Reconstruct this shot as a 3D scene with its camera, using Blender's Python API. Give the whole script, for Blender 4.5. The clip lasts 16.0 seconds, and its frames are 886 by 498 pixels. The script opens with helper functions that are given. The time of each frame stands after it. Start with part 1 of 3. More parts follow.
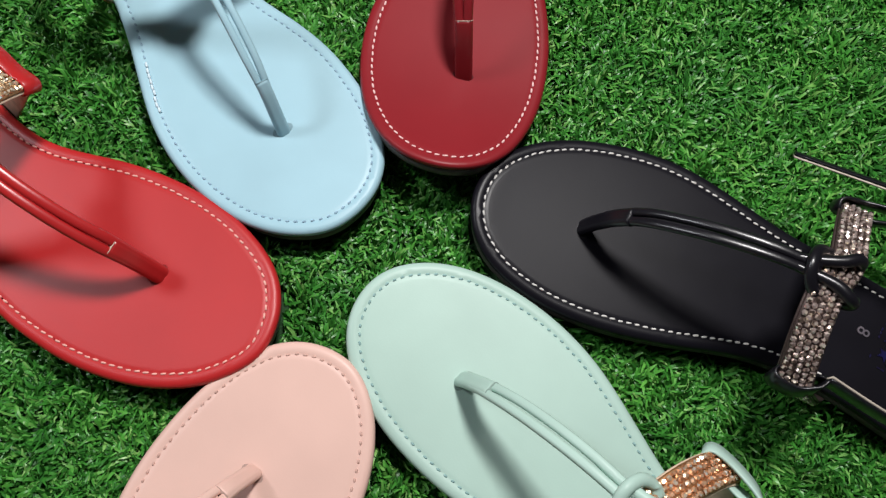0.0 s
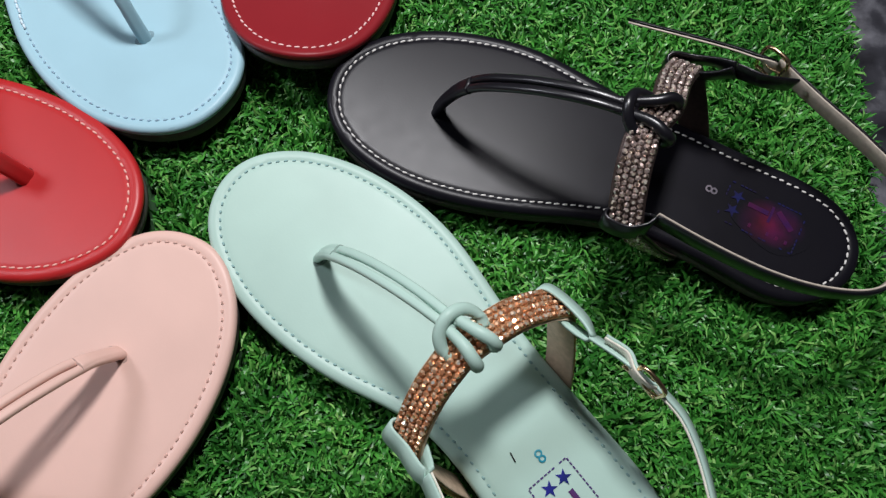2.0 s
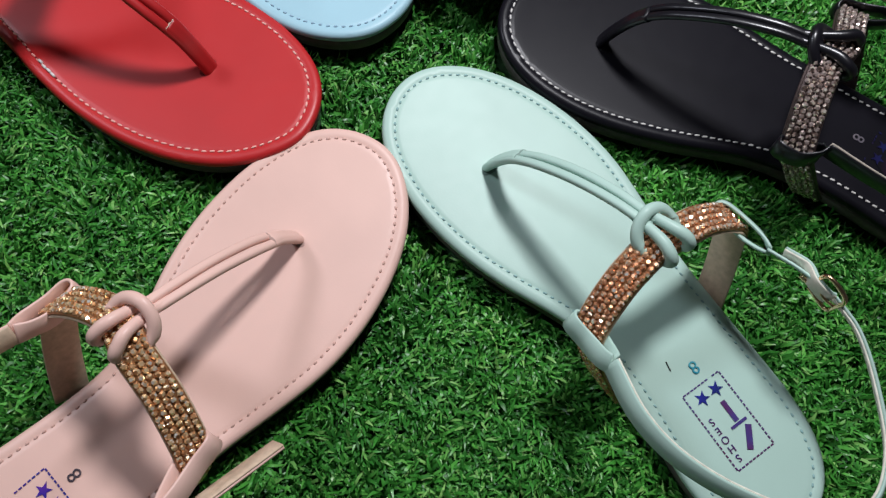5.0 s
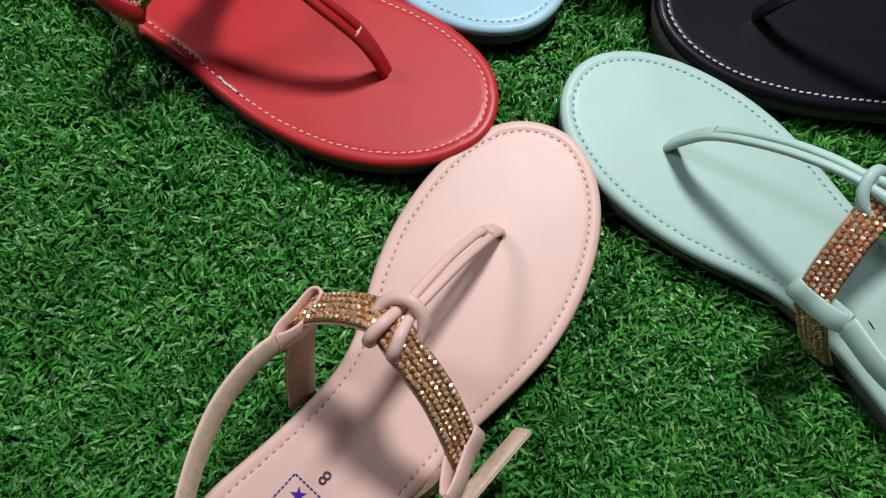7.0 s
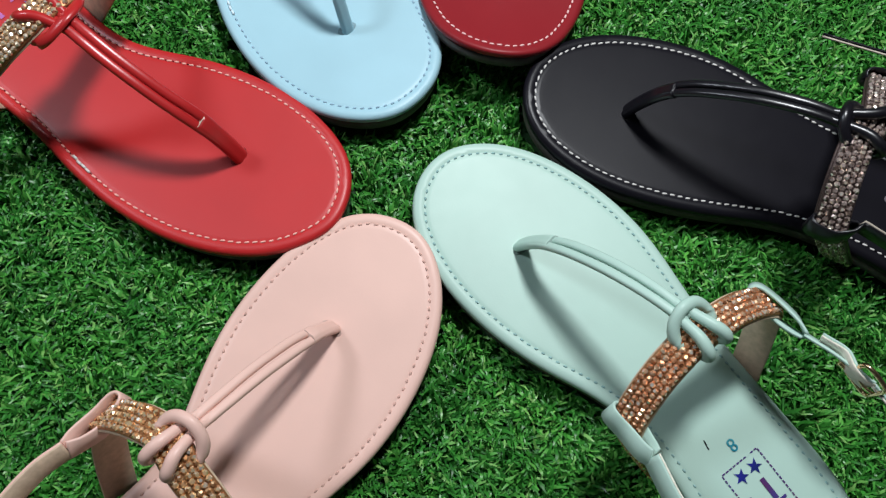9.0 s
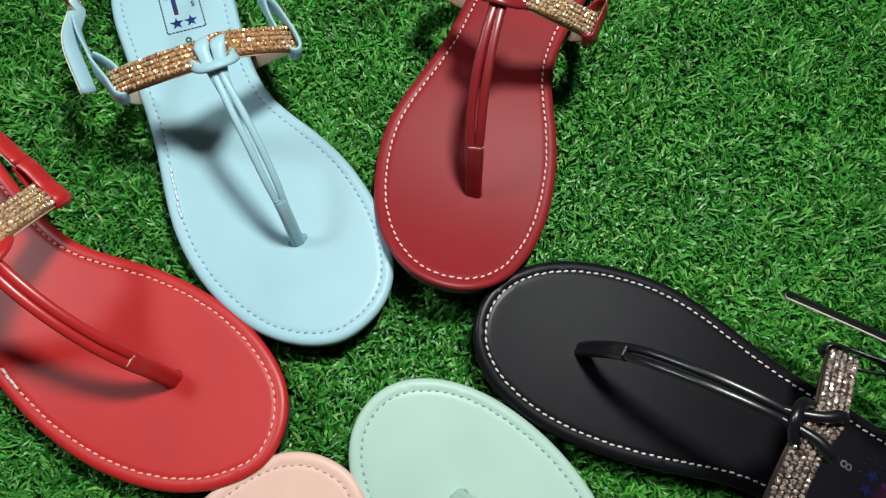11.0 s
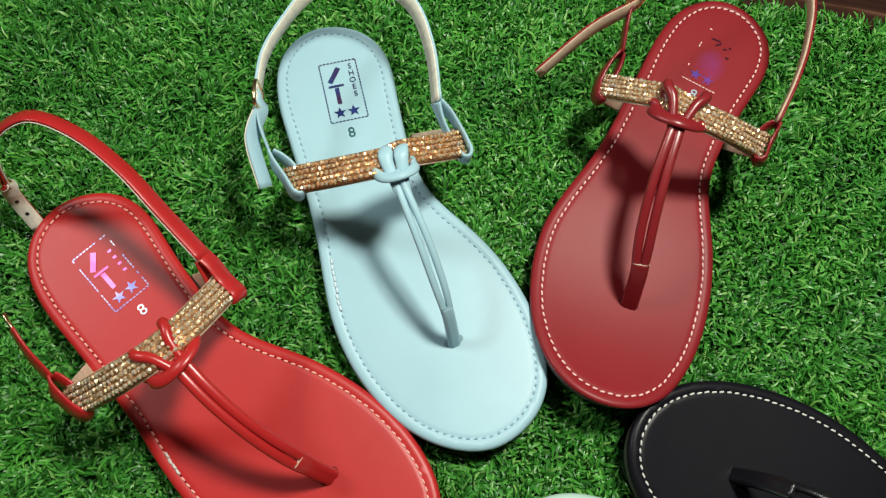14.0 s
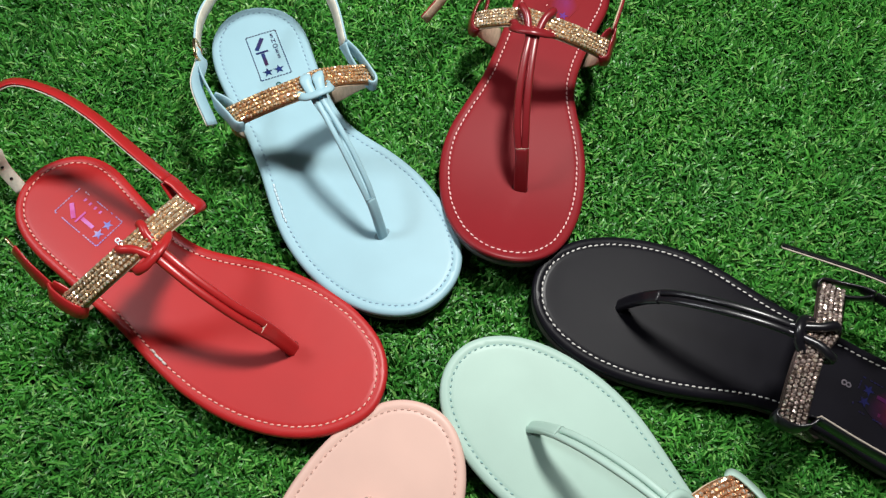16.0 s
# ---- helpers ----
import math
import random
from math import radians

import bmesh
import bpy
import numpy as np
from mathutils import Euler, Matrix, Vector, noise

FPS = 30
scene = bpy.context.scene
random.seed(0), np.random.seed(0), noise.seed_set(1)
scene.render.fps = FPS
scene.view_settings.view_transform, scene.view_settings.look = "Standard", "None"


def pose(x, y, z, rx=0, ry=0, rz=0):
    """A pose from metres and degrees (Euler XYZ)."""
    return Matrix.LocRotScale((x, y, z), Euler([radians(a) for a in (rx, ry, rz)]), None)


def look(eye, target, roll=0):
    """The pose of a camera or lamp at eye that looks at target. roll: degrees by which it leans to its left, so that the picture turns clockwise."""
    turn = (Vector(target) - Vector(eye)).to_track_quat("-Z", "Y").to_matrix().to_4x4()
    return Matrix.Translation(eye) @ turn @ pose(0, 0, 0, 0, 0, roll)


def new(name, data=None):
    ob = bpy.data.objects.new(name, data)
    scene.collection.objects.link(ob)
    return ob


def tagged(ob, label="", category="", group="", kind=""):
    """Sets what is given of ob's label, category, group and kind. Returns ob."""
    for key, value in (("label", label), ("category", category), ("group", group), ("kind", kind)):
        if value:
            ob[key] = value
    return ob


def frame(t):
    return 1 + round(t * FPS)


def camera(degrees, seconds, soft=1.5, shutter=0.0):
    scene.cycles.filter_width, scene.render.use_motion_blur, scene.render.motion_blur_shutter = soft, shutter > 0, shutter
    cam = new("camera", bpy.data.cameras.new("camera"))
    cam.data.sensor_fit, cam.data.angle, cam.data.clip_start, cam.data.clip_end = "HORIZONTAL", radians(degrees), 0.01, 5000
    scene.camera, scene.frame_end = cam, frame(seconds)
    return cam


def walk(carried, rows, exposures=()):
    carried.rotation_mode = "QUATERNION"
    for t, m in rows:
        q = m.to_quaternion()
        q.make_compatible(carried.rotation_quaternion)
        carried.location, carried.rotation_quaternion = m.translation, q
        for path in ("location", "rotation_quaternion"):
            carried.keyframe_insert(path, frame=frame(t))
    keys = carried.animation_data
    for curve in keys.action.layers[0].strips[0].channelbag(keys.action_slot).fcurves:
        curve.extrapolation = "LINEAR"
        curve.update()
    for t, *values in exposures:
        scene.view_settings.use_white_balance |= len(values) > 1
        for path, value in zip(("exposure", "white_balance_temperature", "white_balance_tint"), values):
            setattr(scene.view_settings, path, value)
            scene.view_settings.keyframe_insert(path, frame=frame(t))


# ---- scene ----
cam = camera(59.8, 16.0, 1.3)
PATH = [
    (0, (0.068, 0.098, 0.332), (0.102, 0.684, -1.58), 8.1),
    (0.5, (0.088, 0.084, 0.324), (0.119, 0.656, -1.592), 7.2),
    (1, (0.108, 0.067, 0.321), (0.147, 0.648, -1.593), 6.2),
    (1.5, (0.121, 0.055, 0.323), (0.165, 0.65, -1.586), 5.9),
    (2, (0.131, 0.043, 0.327), (0.17, 0.661, -1.575), 4.6),
    (2.5, (0.138, 0.032, 0.329), (0.197, 0.67, -1.566), 6.7),
    (3, (0.137, 0.028, 0.33), (0.193, 0.676, -1.562), 6.8),
    (3.5, (0.135, 0.027, 0.329), (0.196, 0.674, -1.562), 7.4),
    (4, (0.123, 0.02, 0.327), (0.177, 0.654, -1.569), 7.2),
    (4.5, (0.096, 0.009, 0.328), (0.153, 0.656, -1.564), 8.9),
    (5, (0.059, -0.004, 0.325), (0.119, 0.628, -1.572), 11.2),
    (5.2, (0.043, -0.009, 0.324), (0.113, 0.626, -1.571), 12.6),
    (7.3, (-0.033, -0.013, 0.327), (0.058, 0.604, -1.573), 8.4),
    (7.5, (-0.029, -0.012, 0.328), (0.056, 0.609, -1.571), 7.5),
    (8, (-0.008, -0.006, 0.334), (0.073, 0.619, -1.564), 7.3),
    (8.5, (0.027, 0.007, 0.334), (0.079, 0.62, -1.569), 6.3),
    (8.7, (0.04, 0.017, 0.336), (0.066, 0.622, -1.57), 5.0),
    (11, (0.064, 0.141, 0.361), (0.074, 0.739, -1.547), 8.5),
    (11.5, (0.055, 0.166, 0.365), (0.005, 0.763, -1.543), 3.5),
    (12, (0.041, 0.188, 0.366), (-0.047, 0.778, -1.543), 1.1),
    (12.5, (0.026, 0.203, 0.366), (-0.074, 0.79, -1.543), 2.4),
    (13, (0.008, 0.201, 0.365), (-0.097, 0.775, -1.548), 4.4),
    (13.5, (-0.002, 0.185, 0.367), (-0.099, 0.782, -1.54), 6.6),
    (14, (0.001, 0.172, 0.374), (-0.091, 0.787, -1.526), 3.3),
    (14.5, (0.014, 0.151, 0.388), (-0.035, 0.782, -1.509), 2.7),
    (15, (0.024, 0.122, 0.406), (0.012, 0.816, -1.47), 4.2),
    (15.5, (0.027, 0.091, 0.416), (0.021, 0.845, -1.437), 4.0),
    (16, (0.032, 0.066, 0.42), (0.038, 0.846, -1.422), 4.2),
]
# the phone's own changes of brightness and white balance: seconds, stops, kelvin, tint
LIGHT = [(0.0, 0.1, 6350, 13), (3.5, 0.0, 6000, 15), (5.2, 0.05, 6000, 14), (8.0, 0.08, 5950, 11), (11.0, 0.13, 6300, 4), (12.5, 0.12, 6800, 1), (13.5, 0.10, 6850, 2), (15.0, 0.18, 6600, 6), (16.0, 0.2, 6400, 9)]
walk(cam, [(t, look(eye, target, roll)) for t, eye, target, roll in PATH], LIGHT)

# ---- world and lights ----
world = bpy.data.worlds.new("room_air")
scene.world = world
world.use_nodes = True
world.node_tree.nodes["Background"].inputs["Color"].default_value = (0.9, 0.95, 1.0, 1)
world.node_tree.nodes["Background"].inputs["Strength"].default_value = 0.03


def lamp(name, eye, target, size, watts, colour):
    data = bpy.data.lights.new(name, "AREA")
    data.shape, data.size, data.energy, data.color = "DISK", size, watts, colour
    ob = new(name, data)
    ob.matrix_world = look(eye, target)
    return ob


AIM = (-0.12, 0.22, 0.0)
lamp("lamp_main", (0.150, 0.470, 0.76), AIM, 0.125, 6.9, (1.0, 0.98, 0.93))
lamp("lamp_second", (-1.1, 0.55, 1.4), AIM, 0.30, 9, (0.95, 0.98, 1.0))


# ---- materials ----
def material(name, colour, rough=0.5, metal=0.0):
    m = bpy.data.materials.new(name)
    m.use_nodes = True
    b = m.node_tree.nodes["Principled BSDF"]
    b.inputs["Base Color"].default_value = (*colour, 1)
    b.inputs["Roughness"].default_value = rough
    b.inputs["Metallic"].default_value = metal
    return m, m.node_tree.nodes, m.node_tree.links, b


def noise_node(nodes, links, scale, detail=4.0, space="Object"):
    co = nodes.new("ShaderNodeTexCoord")
    n = nodes.new("ShaderNodeTexNoise")
    n.inputs["Scale"].default_value, n.inputs["Detail"].default_value = scale, detail
    links.new(co.outputs[space], n.inputs["Vector"])
    return n


def ramp(nodes, links, fac, stops):
    r = nodes.new("ShaderNodeValToRGB")
    while len(r.color_ramp.elements) < len(stops):
        r.color_ramp.elements.new(0.5)
    for e, (p, c) in zip(r.color_ramp.elements, stops):
        e.position, e.color = p, (*c, 1)
    links.new(fac, r.inputs["Fac"])
    return r


def bump(nodes, links, b, height, strength, distance):
    n = nodes.new("ShaderNodeBump")
    n.inputs["Strength"].default_value, n.inputs["Distance"].default_value = strength, distance
    links.new(height, n.inputs["Height"])
    links.new(n.outputs["Normal"], b.inputs["Normal"])


def mul(c, k):
    return tuple(min(1.0, v * k) for v in c)


def leather(name, colour, rough=0.42, vary=0.05, shine=0.4):
    """Smooth coated leather: fine pebble grain, faint broad tone changes, uneven gloss."""
    m, nodes, links, b = material(name, colour, rough)
    broad = noise_node(nodes, links, 28.0, 5.0)
    r = ramp(nodes, links, broad.outputs["Fac"], [(0.3, mul(colour, 1 - vary)), (0.7, mul(colour, 1 + vary))])
    links.new(r.outputs["Color"], b.inputs["Base Color"])
    b.inputs["Specular IOR Level"].default_value = shine
    gloss = noise_node(nodes, links, 140.0, 5.0)
    g = ramp(nodes, links, gloss.outputs["Fac"], [(0.3, (rough - 0.01,) * 3), (0.7, (rough + 0.015,) * 3)])
    links.new(g.outputs["Color"], b.inputs["Roughness"])
    co = nodes.new("ShaderNodeTexCoord")
    v = nodes.new("ShaderNodeTexVoronoi")
    v.inputs["Scale"].default_value = 1100.0
    links.new(co.outputs["Object"], v.inputs["Vector"])
    bump(nodes, links, b, v.outputs["Distance"], 0.035, 0.0003)
    soft = nodes.new("ShaderNodeBump")
    soft.inputs["Strength"].default_value, soft.inputs["Distance"].default_value = 0.005, 0.0025
    links.new(broad.outputs["Fac"], soft.inputs["Height"])
    links.new(soft.outputs["Normal"], b.inputs["Normal"].links[0].from_node.inputs["Normal"])
    return m


COLOURS = {
    "red": (0.455, 0.019, 0.020), "blue": (0.34, 0.535, 0.615), "maroon": (0.225, 0.014, 0.019),
    "black": (0.0070, 0.0065, 0.0095), "mint": (0.405, 0.565, 0.495), "pink": (0.72, 0.475, 0.405),
}
ROUGH = {"black": 0.33, "mint": 0.41, "blue": 0.40, "pink": 0.40, "red": 0.40, "maroon": 0.40}
SHINE = {"black": 0.15, "mint": 0.27, "blue": 0.29, "pink": 0.29, "red": 0.40, "maroon": 0.23}
LEATHER = {k: leather("leather_" + k, c, ROUGH[k], 0.04, SHINE[k]) for k, c in COLOURS.items()}

CORD = {k: leather("cord_" + k, mul(c, 0.9), 0.30, 0.05, 0.55) if k in ("black", "maroon", "red") else LEATHER[k] for k, c in COLOURS.items()}


def plain(name, colour, rough, scale=200.0, vary=0.15, strength=0.2, distance=0.0004, metal=0.0):
    m, nodes, links, b = material(name, colour, rough, metal)
    n = noise_node(nodes, links, scale)
    r = ramp(nodes, links, n.outputs["Fac"], [(0.3, mul(colour, 1 - vary)), (0.7, mul(colour, 1 + vary))])
    links.new(r.outputs["Color"], b.inputs["Base Color"])
    bump(nodes, links, b, n.outputs["Fac"], strength, distance)
    return m


THREAD = {
    "red": plain("thread_pink", (0.79, 0.41, 0.35), 0.7, 900), "maroon": plain("thread_rose", (0.80, 0.52, 0.50), 0.7, 900),
    "black": plain("thread_white", (0.64, 0.62, 0.59), 0.7, 900), "blue": plain("thread_blue", (0.27, 0.41, 0.52), 0.7, 900),
    "white_blue": plain("thread_ice", (0.62, 0.75, 0.82), 0.7, 900), "mint": plain("thread_mint", (0.25, 0.41, 0.40), 0.7, 900), "pink": plain("thread_beige", (0.58, 0.36, 0.30), 0.7, 900),
}
# leather darkened as shade for holes and slots; also the cut edges and scuff
SHADE_AND_SCUFF = {k: plain("shade_and_scuff_" + k, mul(c, 0.40 if k in ("red", "maroon", "black") else 0.55), 0.9, 900) for k, c in COLOURS.items()}
LINING = plain("lining_beige", (0.56, 0.42, 0.30), 0.75, 350, 0.14)
LINING_GREY = plain("lining_greige", (0.47, 0.41, 0.34), 0.75, 350, 0.14)
LINING_PALE = plain("lining_cream", (0.70, 0.67, 0.57), 0.75, 350, 0.12)
OUTSOLE = plain("outsole_rubber", (0.085, 0.078, 0.072), 0.6, 300)
CUT_EDGE = plain("cut_edge", (0.55, 0.45, 0.36), 0.8, 500)
GOLD = plain("buckle_gold", (0.83, 0.60, 0.36), 0.22, 400, 0.08, 0.05, 0.0002, 1.0)


def stones(name, light, dark):
    """Faceted crystals on a gilt bed; random facet tones, dark to near-white, paint in the sparkle."""
    m, nodes, links, b = material(name, light, 0.2, 0.68)
    g = nodes.new("ShaderNodeNewGeometry")
    r = ramp(nodes, links, g.outputs["Random Per Island"], [(0.0, mul(dark, 0.5)), (0.2, dark), (0.5, mul(light, 0.95)), (0.8, mul(light, 1.1)), (0.9, (1.0, 0.86, 0.68)), (1.0, (1.0, 0.94, 0.84))])
    links.new(r.outputs["Color"], b.inputs["Base Color"])
    rr = nodes.new("ShaderNodeMapRange")
    rr.inputs["To Min"].default_value, rr.inputs["To Max"].default_value = 0.34, 0.18
    links.new(g.outputs["Random Per Island"], rr.inputs["Value"])
    links.new(rr.outputs["Result"], b.inputs["Roughness"])
    return m


STONE_GOLD = stones("rhinestone_gold", (1.0, 0.68, 0.38), (0.62, 0.29, 0.12))
STONE_COPPER = stones("rhinestone_copper", (1.0, 0.60, 0.37), (0.66, 0.28, 0.13))
STONE_PALE = stones("rhinestone_pale_gold", (1.0, 0.77, 0.53), (0.62, 0.39, 0.21))
STONE_GREY = stones("rhinestone_bronze", (0.62, 0.50, 0.46), (0.17, 0.12, 0.10))
BED_GOLD = plain("band_gilt", (0.36, 0.17, 0.07), 0.45, 500, 0.2, 0.2, 0.0003, 0.6)
BED_GREY = plain("band_bronze", (0.08, 0.055, 0.05), 0.45, 500, 0.2, 0.2, 0.0003, 0.6)


def foil(name, a, b_, metal=0.6):
    m, nodes, links, b = material(name, a, 0.3, metal)
    n = noise_node(nodes, links, 90.0, 2.0)
    r = ramp(nodes, links, n.outputs["Fac"], [(0.35, a), (0.65, b_)])
    links.new(r.outputs["Color"], b.inputs["Base Color"])
    return m


INK = {
    "blue": (foil("ink_plum", (0.05, 0.02, 0.07), (0.02, 0.04, 0.16), 0.1), foil("ink_navy", (0.01, 0.02, 0.10), (0.02, 0.04, 0.2), 0.2)),
    "mint": (foil("ink_plum_violet", (0.10, 0.02, 0.09), (0.06, 0.04, 0.20), 0.1), foil("ink_indigo", (0.01, 0.02, 0.16), (0.02, 0.02, 0.3), 0.2)),
    "pink": (foil("ink_violet", (0.10, 0.03, 0.25), (0.03, 0.04, 0.3), 0.2), foil("ink_ultramarine", (0.03, 0.03, 0.4), (0.12, 0.03, 0.4), 0.3)),
    "red": (foil("ink_lilac", (0.58, 0.20, 0.52), (0.50, 0.08, 0.28), 0.4), foil("ink_silver", (0.56, 0.44, 0.56), (0.20, 0.20, 0.55), 0.4)),
    "maroon": (foil("ink_faded", (0.035, 0.004, 0.012), (0.07, 0.008, 0.03), 0.2), foil("ink_dusk_blue", (0.10, 0.07, 0.42), (0.22, 0.05, 0.30), 0.4)),
    "black": (foil("ink_magenta", (0.09, 0.007, 0.045), (0.04, 0.007, 0.07), 0.3), foil("ink_deep_blue", (0.012, 0.016, 0.11), (0.015, 0.010, 0.05), 0.4)),
}


# worn foil whose iridescent sheen is painted into the base colour
def worn_foil_sheen(name, ground, tones, rough):
    m, nodes, links, b = material(name, ground, rough)
    b.inputs["Specular IOR Level"].default_value = SHINE["black"] if ground == COLOURS["black"] else SHINE["maroon"]
    n = noise_node(nodes, links, 120.0, 6.0)
    tone = noise_node(nodes, links, 45.0, 2.0)
    r = ramp(nodes, links, tone.outputs["Fac"], [(0.3 + 0.4 * i / (len(tones) - 1), c) for i, c in enumerate(tones)])
    co = nodes.new("ShaderNodeTexCoord")
    mp = nodes.new("ShaderNodeMapping")
    mp.inputs["Location"].default_value, mp.inputs["Scale"].default_value = (-1.05, -1.05, 0), (2.1, 2.1, 0)
    links.new(co.outputs["Generated"], mp.inputs["Vector"])
    ball = nodes.new("ShaderNodeTexGradient")
    ball.gradient_type = "SPHERICAL"
    links.new(mp.outputs["Vector"], ball.inputs["Vector"])
    both = nodes.new("ShaderNodeMath")
    both.operation = "MULTIPLY"
    links.new(n.outputs["Fac"], both.inputs[0])
    links.new(ball.outputs["Fac"], both.inputs[1])
    k = ramp(nodes, links, both.outputs[0], [(0.06, (0, 0, 0)), (0.52, (1, 1, 1))])
    mix = nodes.new("ShaderNodeMix")
    mix.data_type = "RGBA"
    links.new(k.outputs["Color"], mix.inputs["Factor"])
    mix.inputs["A"].default_value = (*ground, 1)
    links.new(r.outputs["Color"], mix.inputs["B"])
    links.new(mix.outputs["Result"], b.inputs["Base Color"])
    return m


FOIL = {
    "black": worn_foil_sheen("foil_sheen_magenta", COLOURS["black"], [(0.012, 0.015, 0.09), (0.075, 0.008, 0.06), (0.10, 0.009, 0.022)], 0.33),
    "maroon": worn_foil_sheen("foil_sheen_violet", COLOURS["maroon"], [(0.25, 0.012, 0.05), (0.21, 0.030, 0.17)], 0.4),
}
FOIL_SIZE = {"black": (0.0128, 0.0190, 0.0050), "maroon": (0.0100, 0.0135, -0.0040)}
DIGIT = {
    "blue": foil("digit_teal", (0.03, 0.16, 0.16), (0.05, 0.2, 0.22)), "mint": foil("digit_cyan", (0.03, 0.35, 0.50), (0.10, 0.45, 0.55)),
    "pink": foil("digit_grey", (0.10, 0.08, 0.10), (0.16, 0.12, 0.14)), "red": foil("digit_ice", (0.80, 0.85, 0.88), (0.6, 0.75, 0.85)),
    "maroon": foil("digit_sky", (0.45, 0.72, 0.85), (0.6, 0.7, 0.8)), "black": foil("digit_pewter", (0.22, 0.20, 0.24), (0.30, 0.26, 0.30)),
}
FRAME_INK = {"blue": "blue", "mint": "mint", "pink": "pink"}


# ---- mesh helpers ----
def mesh_object(name, bm, mat, parent=None, label="", smooth=True):
    me = bpy.data.meshes.new(name)
    bmesh.ops.recalc_face_normals(bm, faces=bm.faces)
    for f in bm.faces:
        f.smooth = smooth
    bm.to_mesh(me)
    bm.free()
    if mat:
        me.materials.append(mat)
    ob = new(name, me)
    ob.parent = parent
    if label:
        ob["label"] = label
    return ob


def part(name, bm, mat, parent, label="", smooth=True):
    return mesh_object(name, bm, mat, parent, label, smooth)


def spline(points, m=8, closed=False):
    """Catmull-Rom curve through points (any dimension)."""
    k = np.array(points, float)
    n, out = len(k), []
    for i in range(n if closed else n - 1):
        if closed:
            a, b, c, d = k[i - 1], k[i], k[(i + 1) % n], k[(i + 2) % n]
        else:
            b, c = k[i], k[i + 1]
            a = k[i - 1] if i else 2 * b - c
            d = k[i + 2] if i + 2 < n else 2 * c - b
        for j in range(m):
            u = j / m
            out.append(0.5 * (2 * b + (c - a) * u + (2 * a - 5 * b + 4 * c - d) * u * u + (3 * b - a - 3 * c + d) * u ** 3))
    if not closed:
        out.append(k[-1])
    return np.array(out)


def even(points, step):
    """Points at even steps along a polyline."""
    seg = np.linalg.norm(np.diff(points, axis=0), axis=1)
    s = np.concatenate([[0], np.cumsum(seg)])
    n = max(2, int(round(s[-1] / step)) + 1)
    want = np.linspace(0, s[-1], n)
    return np.stack([np.interp(want, s, points[:, i]) for i in range(points.shape[1])], 1)


def unit(v):
    return v / np.maximum(np.linalg.norm(v, axis=-1, keepdims=True), 1e-9)


def sweep(bm, path, side, profile, cap=True):
    """Sweeps a closed profile of (across, out) pairs along path; side gives the across direction at each point."""
    path, side = np.array(path), np.array(side)
    tan = unit(np.gradient(path, axis=0))
    side = unit(side - tan * (side * tan).sum(1, keepdims=True))
    out = np.cross(tan, side)
    rings = []
    for p, s, o in zip(path, side, out):
        rings.append([bm.verts.new(p + s * a + o * h) for a, h in profile])
    n = len(profile)
    for r0, r1 in zip(rings, rings[1:]):
        for i in range(n):
            bm.faces.new((r0[i], r0[(i + 1) % n], r1[(i + 1) % n], r1[i]))
    if cap:
        bm.faces.new(rings[0])
        bm.faces.new(rings[-1][::-1])
    return rings


def oval(a, b, n=10):
    return [(a * math.cos(2 * math.pi * i / n), b * math.sin(2 * math.pi * i / n)) for i in range(n)]


def slab(w, t, lift=0.0, r=0.0005):
    """Flat strip profile with softened edges."""
    a, h = w / 2, t / 2
    r = min(r, h * 0.8)
    return [(x, y + lift) for x, y in ((-a + r, -h), (a - r, -h), (a, -h + r), (a, h - r), (a - r, h), (-a + r, h), (-a, h - r), (-a, -h + r))]


# ---- room: floor, with unseen walls and ceiling added for fill light ----
def box(bm, x0, y0, z0, x1, y1, z1):
    v = [bm.verts.new((x, y, z)) for z in (z0, z1) for x, y in ((x0, y0), (x1, y0), (x1, y1), (x0, y1))]
    for f in ((3, 2, 1, 0), (4, 5, 6, 7), (0, 1, 5, 4), (1, 2, 6, 5), (2, 3, 7, 6), (3, 0, 4, 7)):
        bm.faces.new([v[i] for i in f])


def floor_material():
    m, nodes, links, b = material("floor_slate", (0.03, 0.03, 0.035), 0.35)
    n1 = noise_node(nodes, links, 14.0, 8.0)
    n2 = noise_node(nodes, links, 70.0, 8.0)
    mix = nodes.new("ShaderNodeMath")
    mix.operation = "MULTIPLY_ADD"
    mix.inputs[1].default_value = 0.5
    links.new(n1.outputs["Fac"], mix.inputs[0])
    half = nodes.new("ShaderNodeMath")
    half.operation = "MULTIPLY"
    half.inputs[1].default_value = 0.5
    links.new(n2.outputs["Fac"], half.inputs[0])
    links.new(half.outputs[0], mix.inputs[2])
    r = ramp(nodes, links, mix.outputs[0], [(0.38, (0.010, 0.010, 0.013)), (0.50, (0.036, 0.036, 0.044)), (0.62, (0.16, 0.16, 0.18))])
    links.new(r.outputs["Color"], b.inputs["Base Color"])
    bump(nodes, links, b, n2.outputs["Fac"], 0.2, 0.0006)
    return m


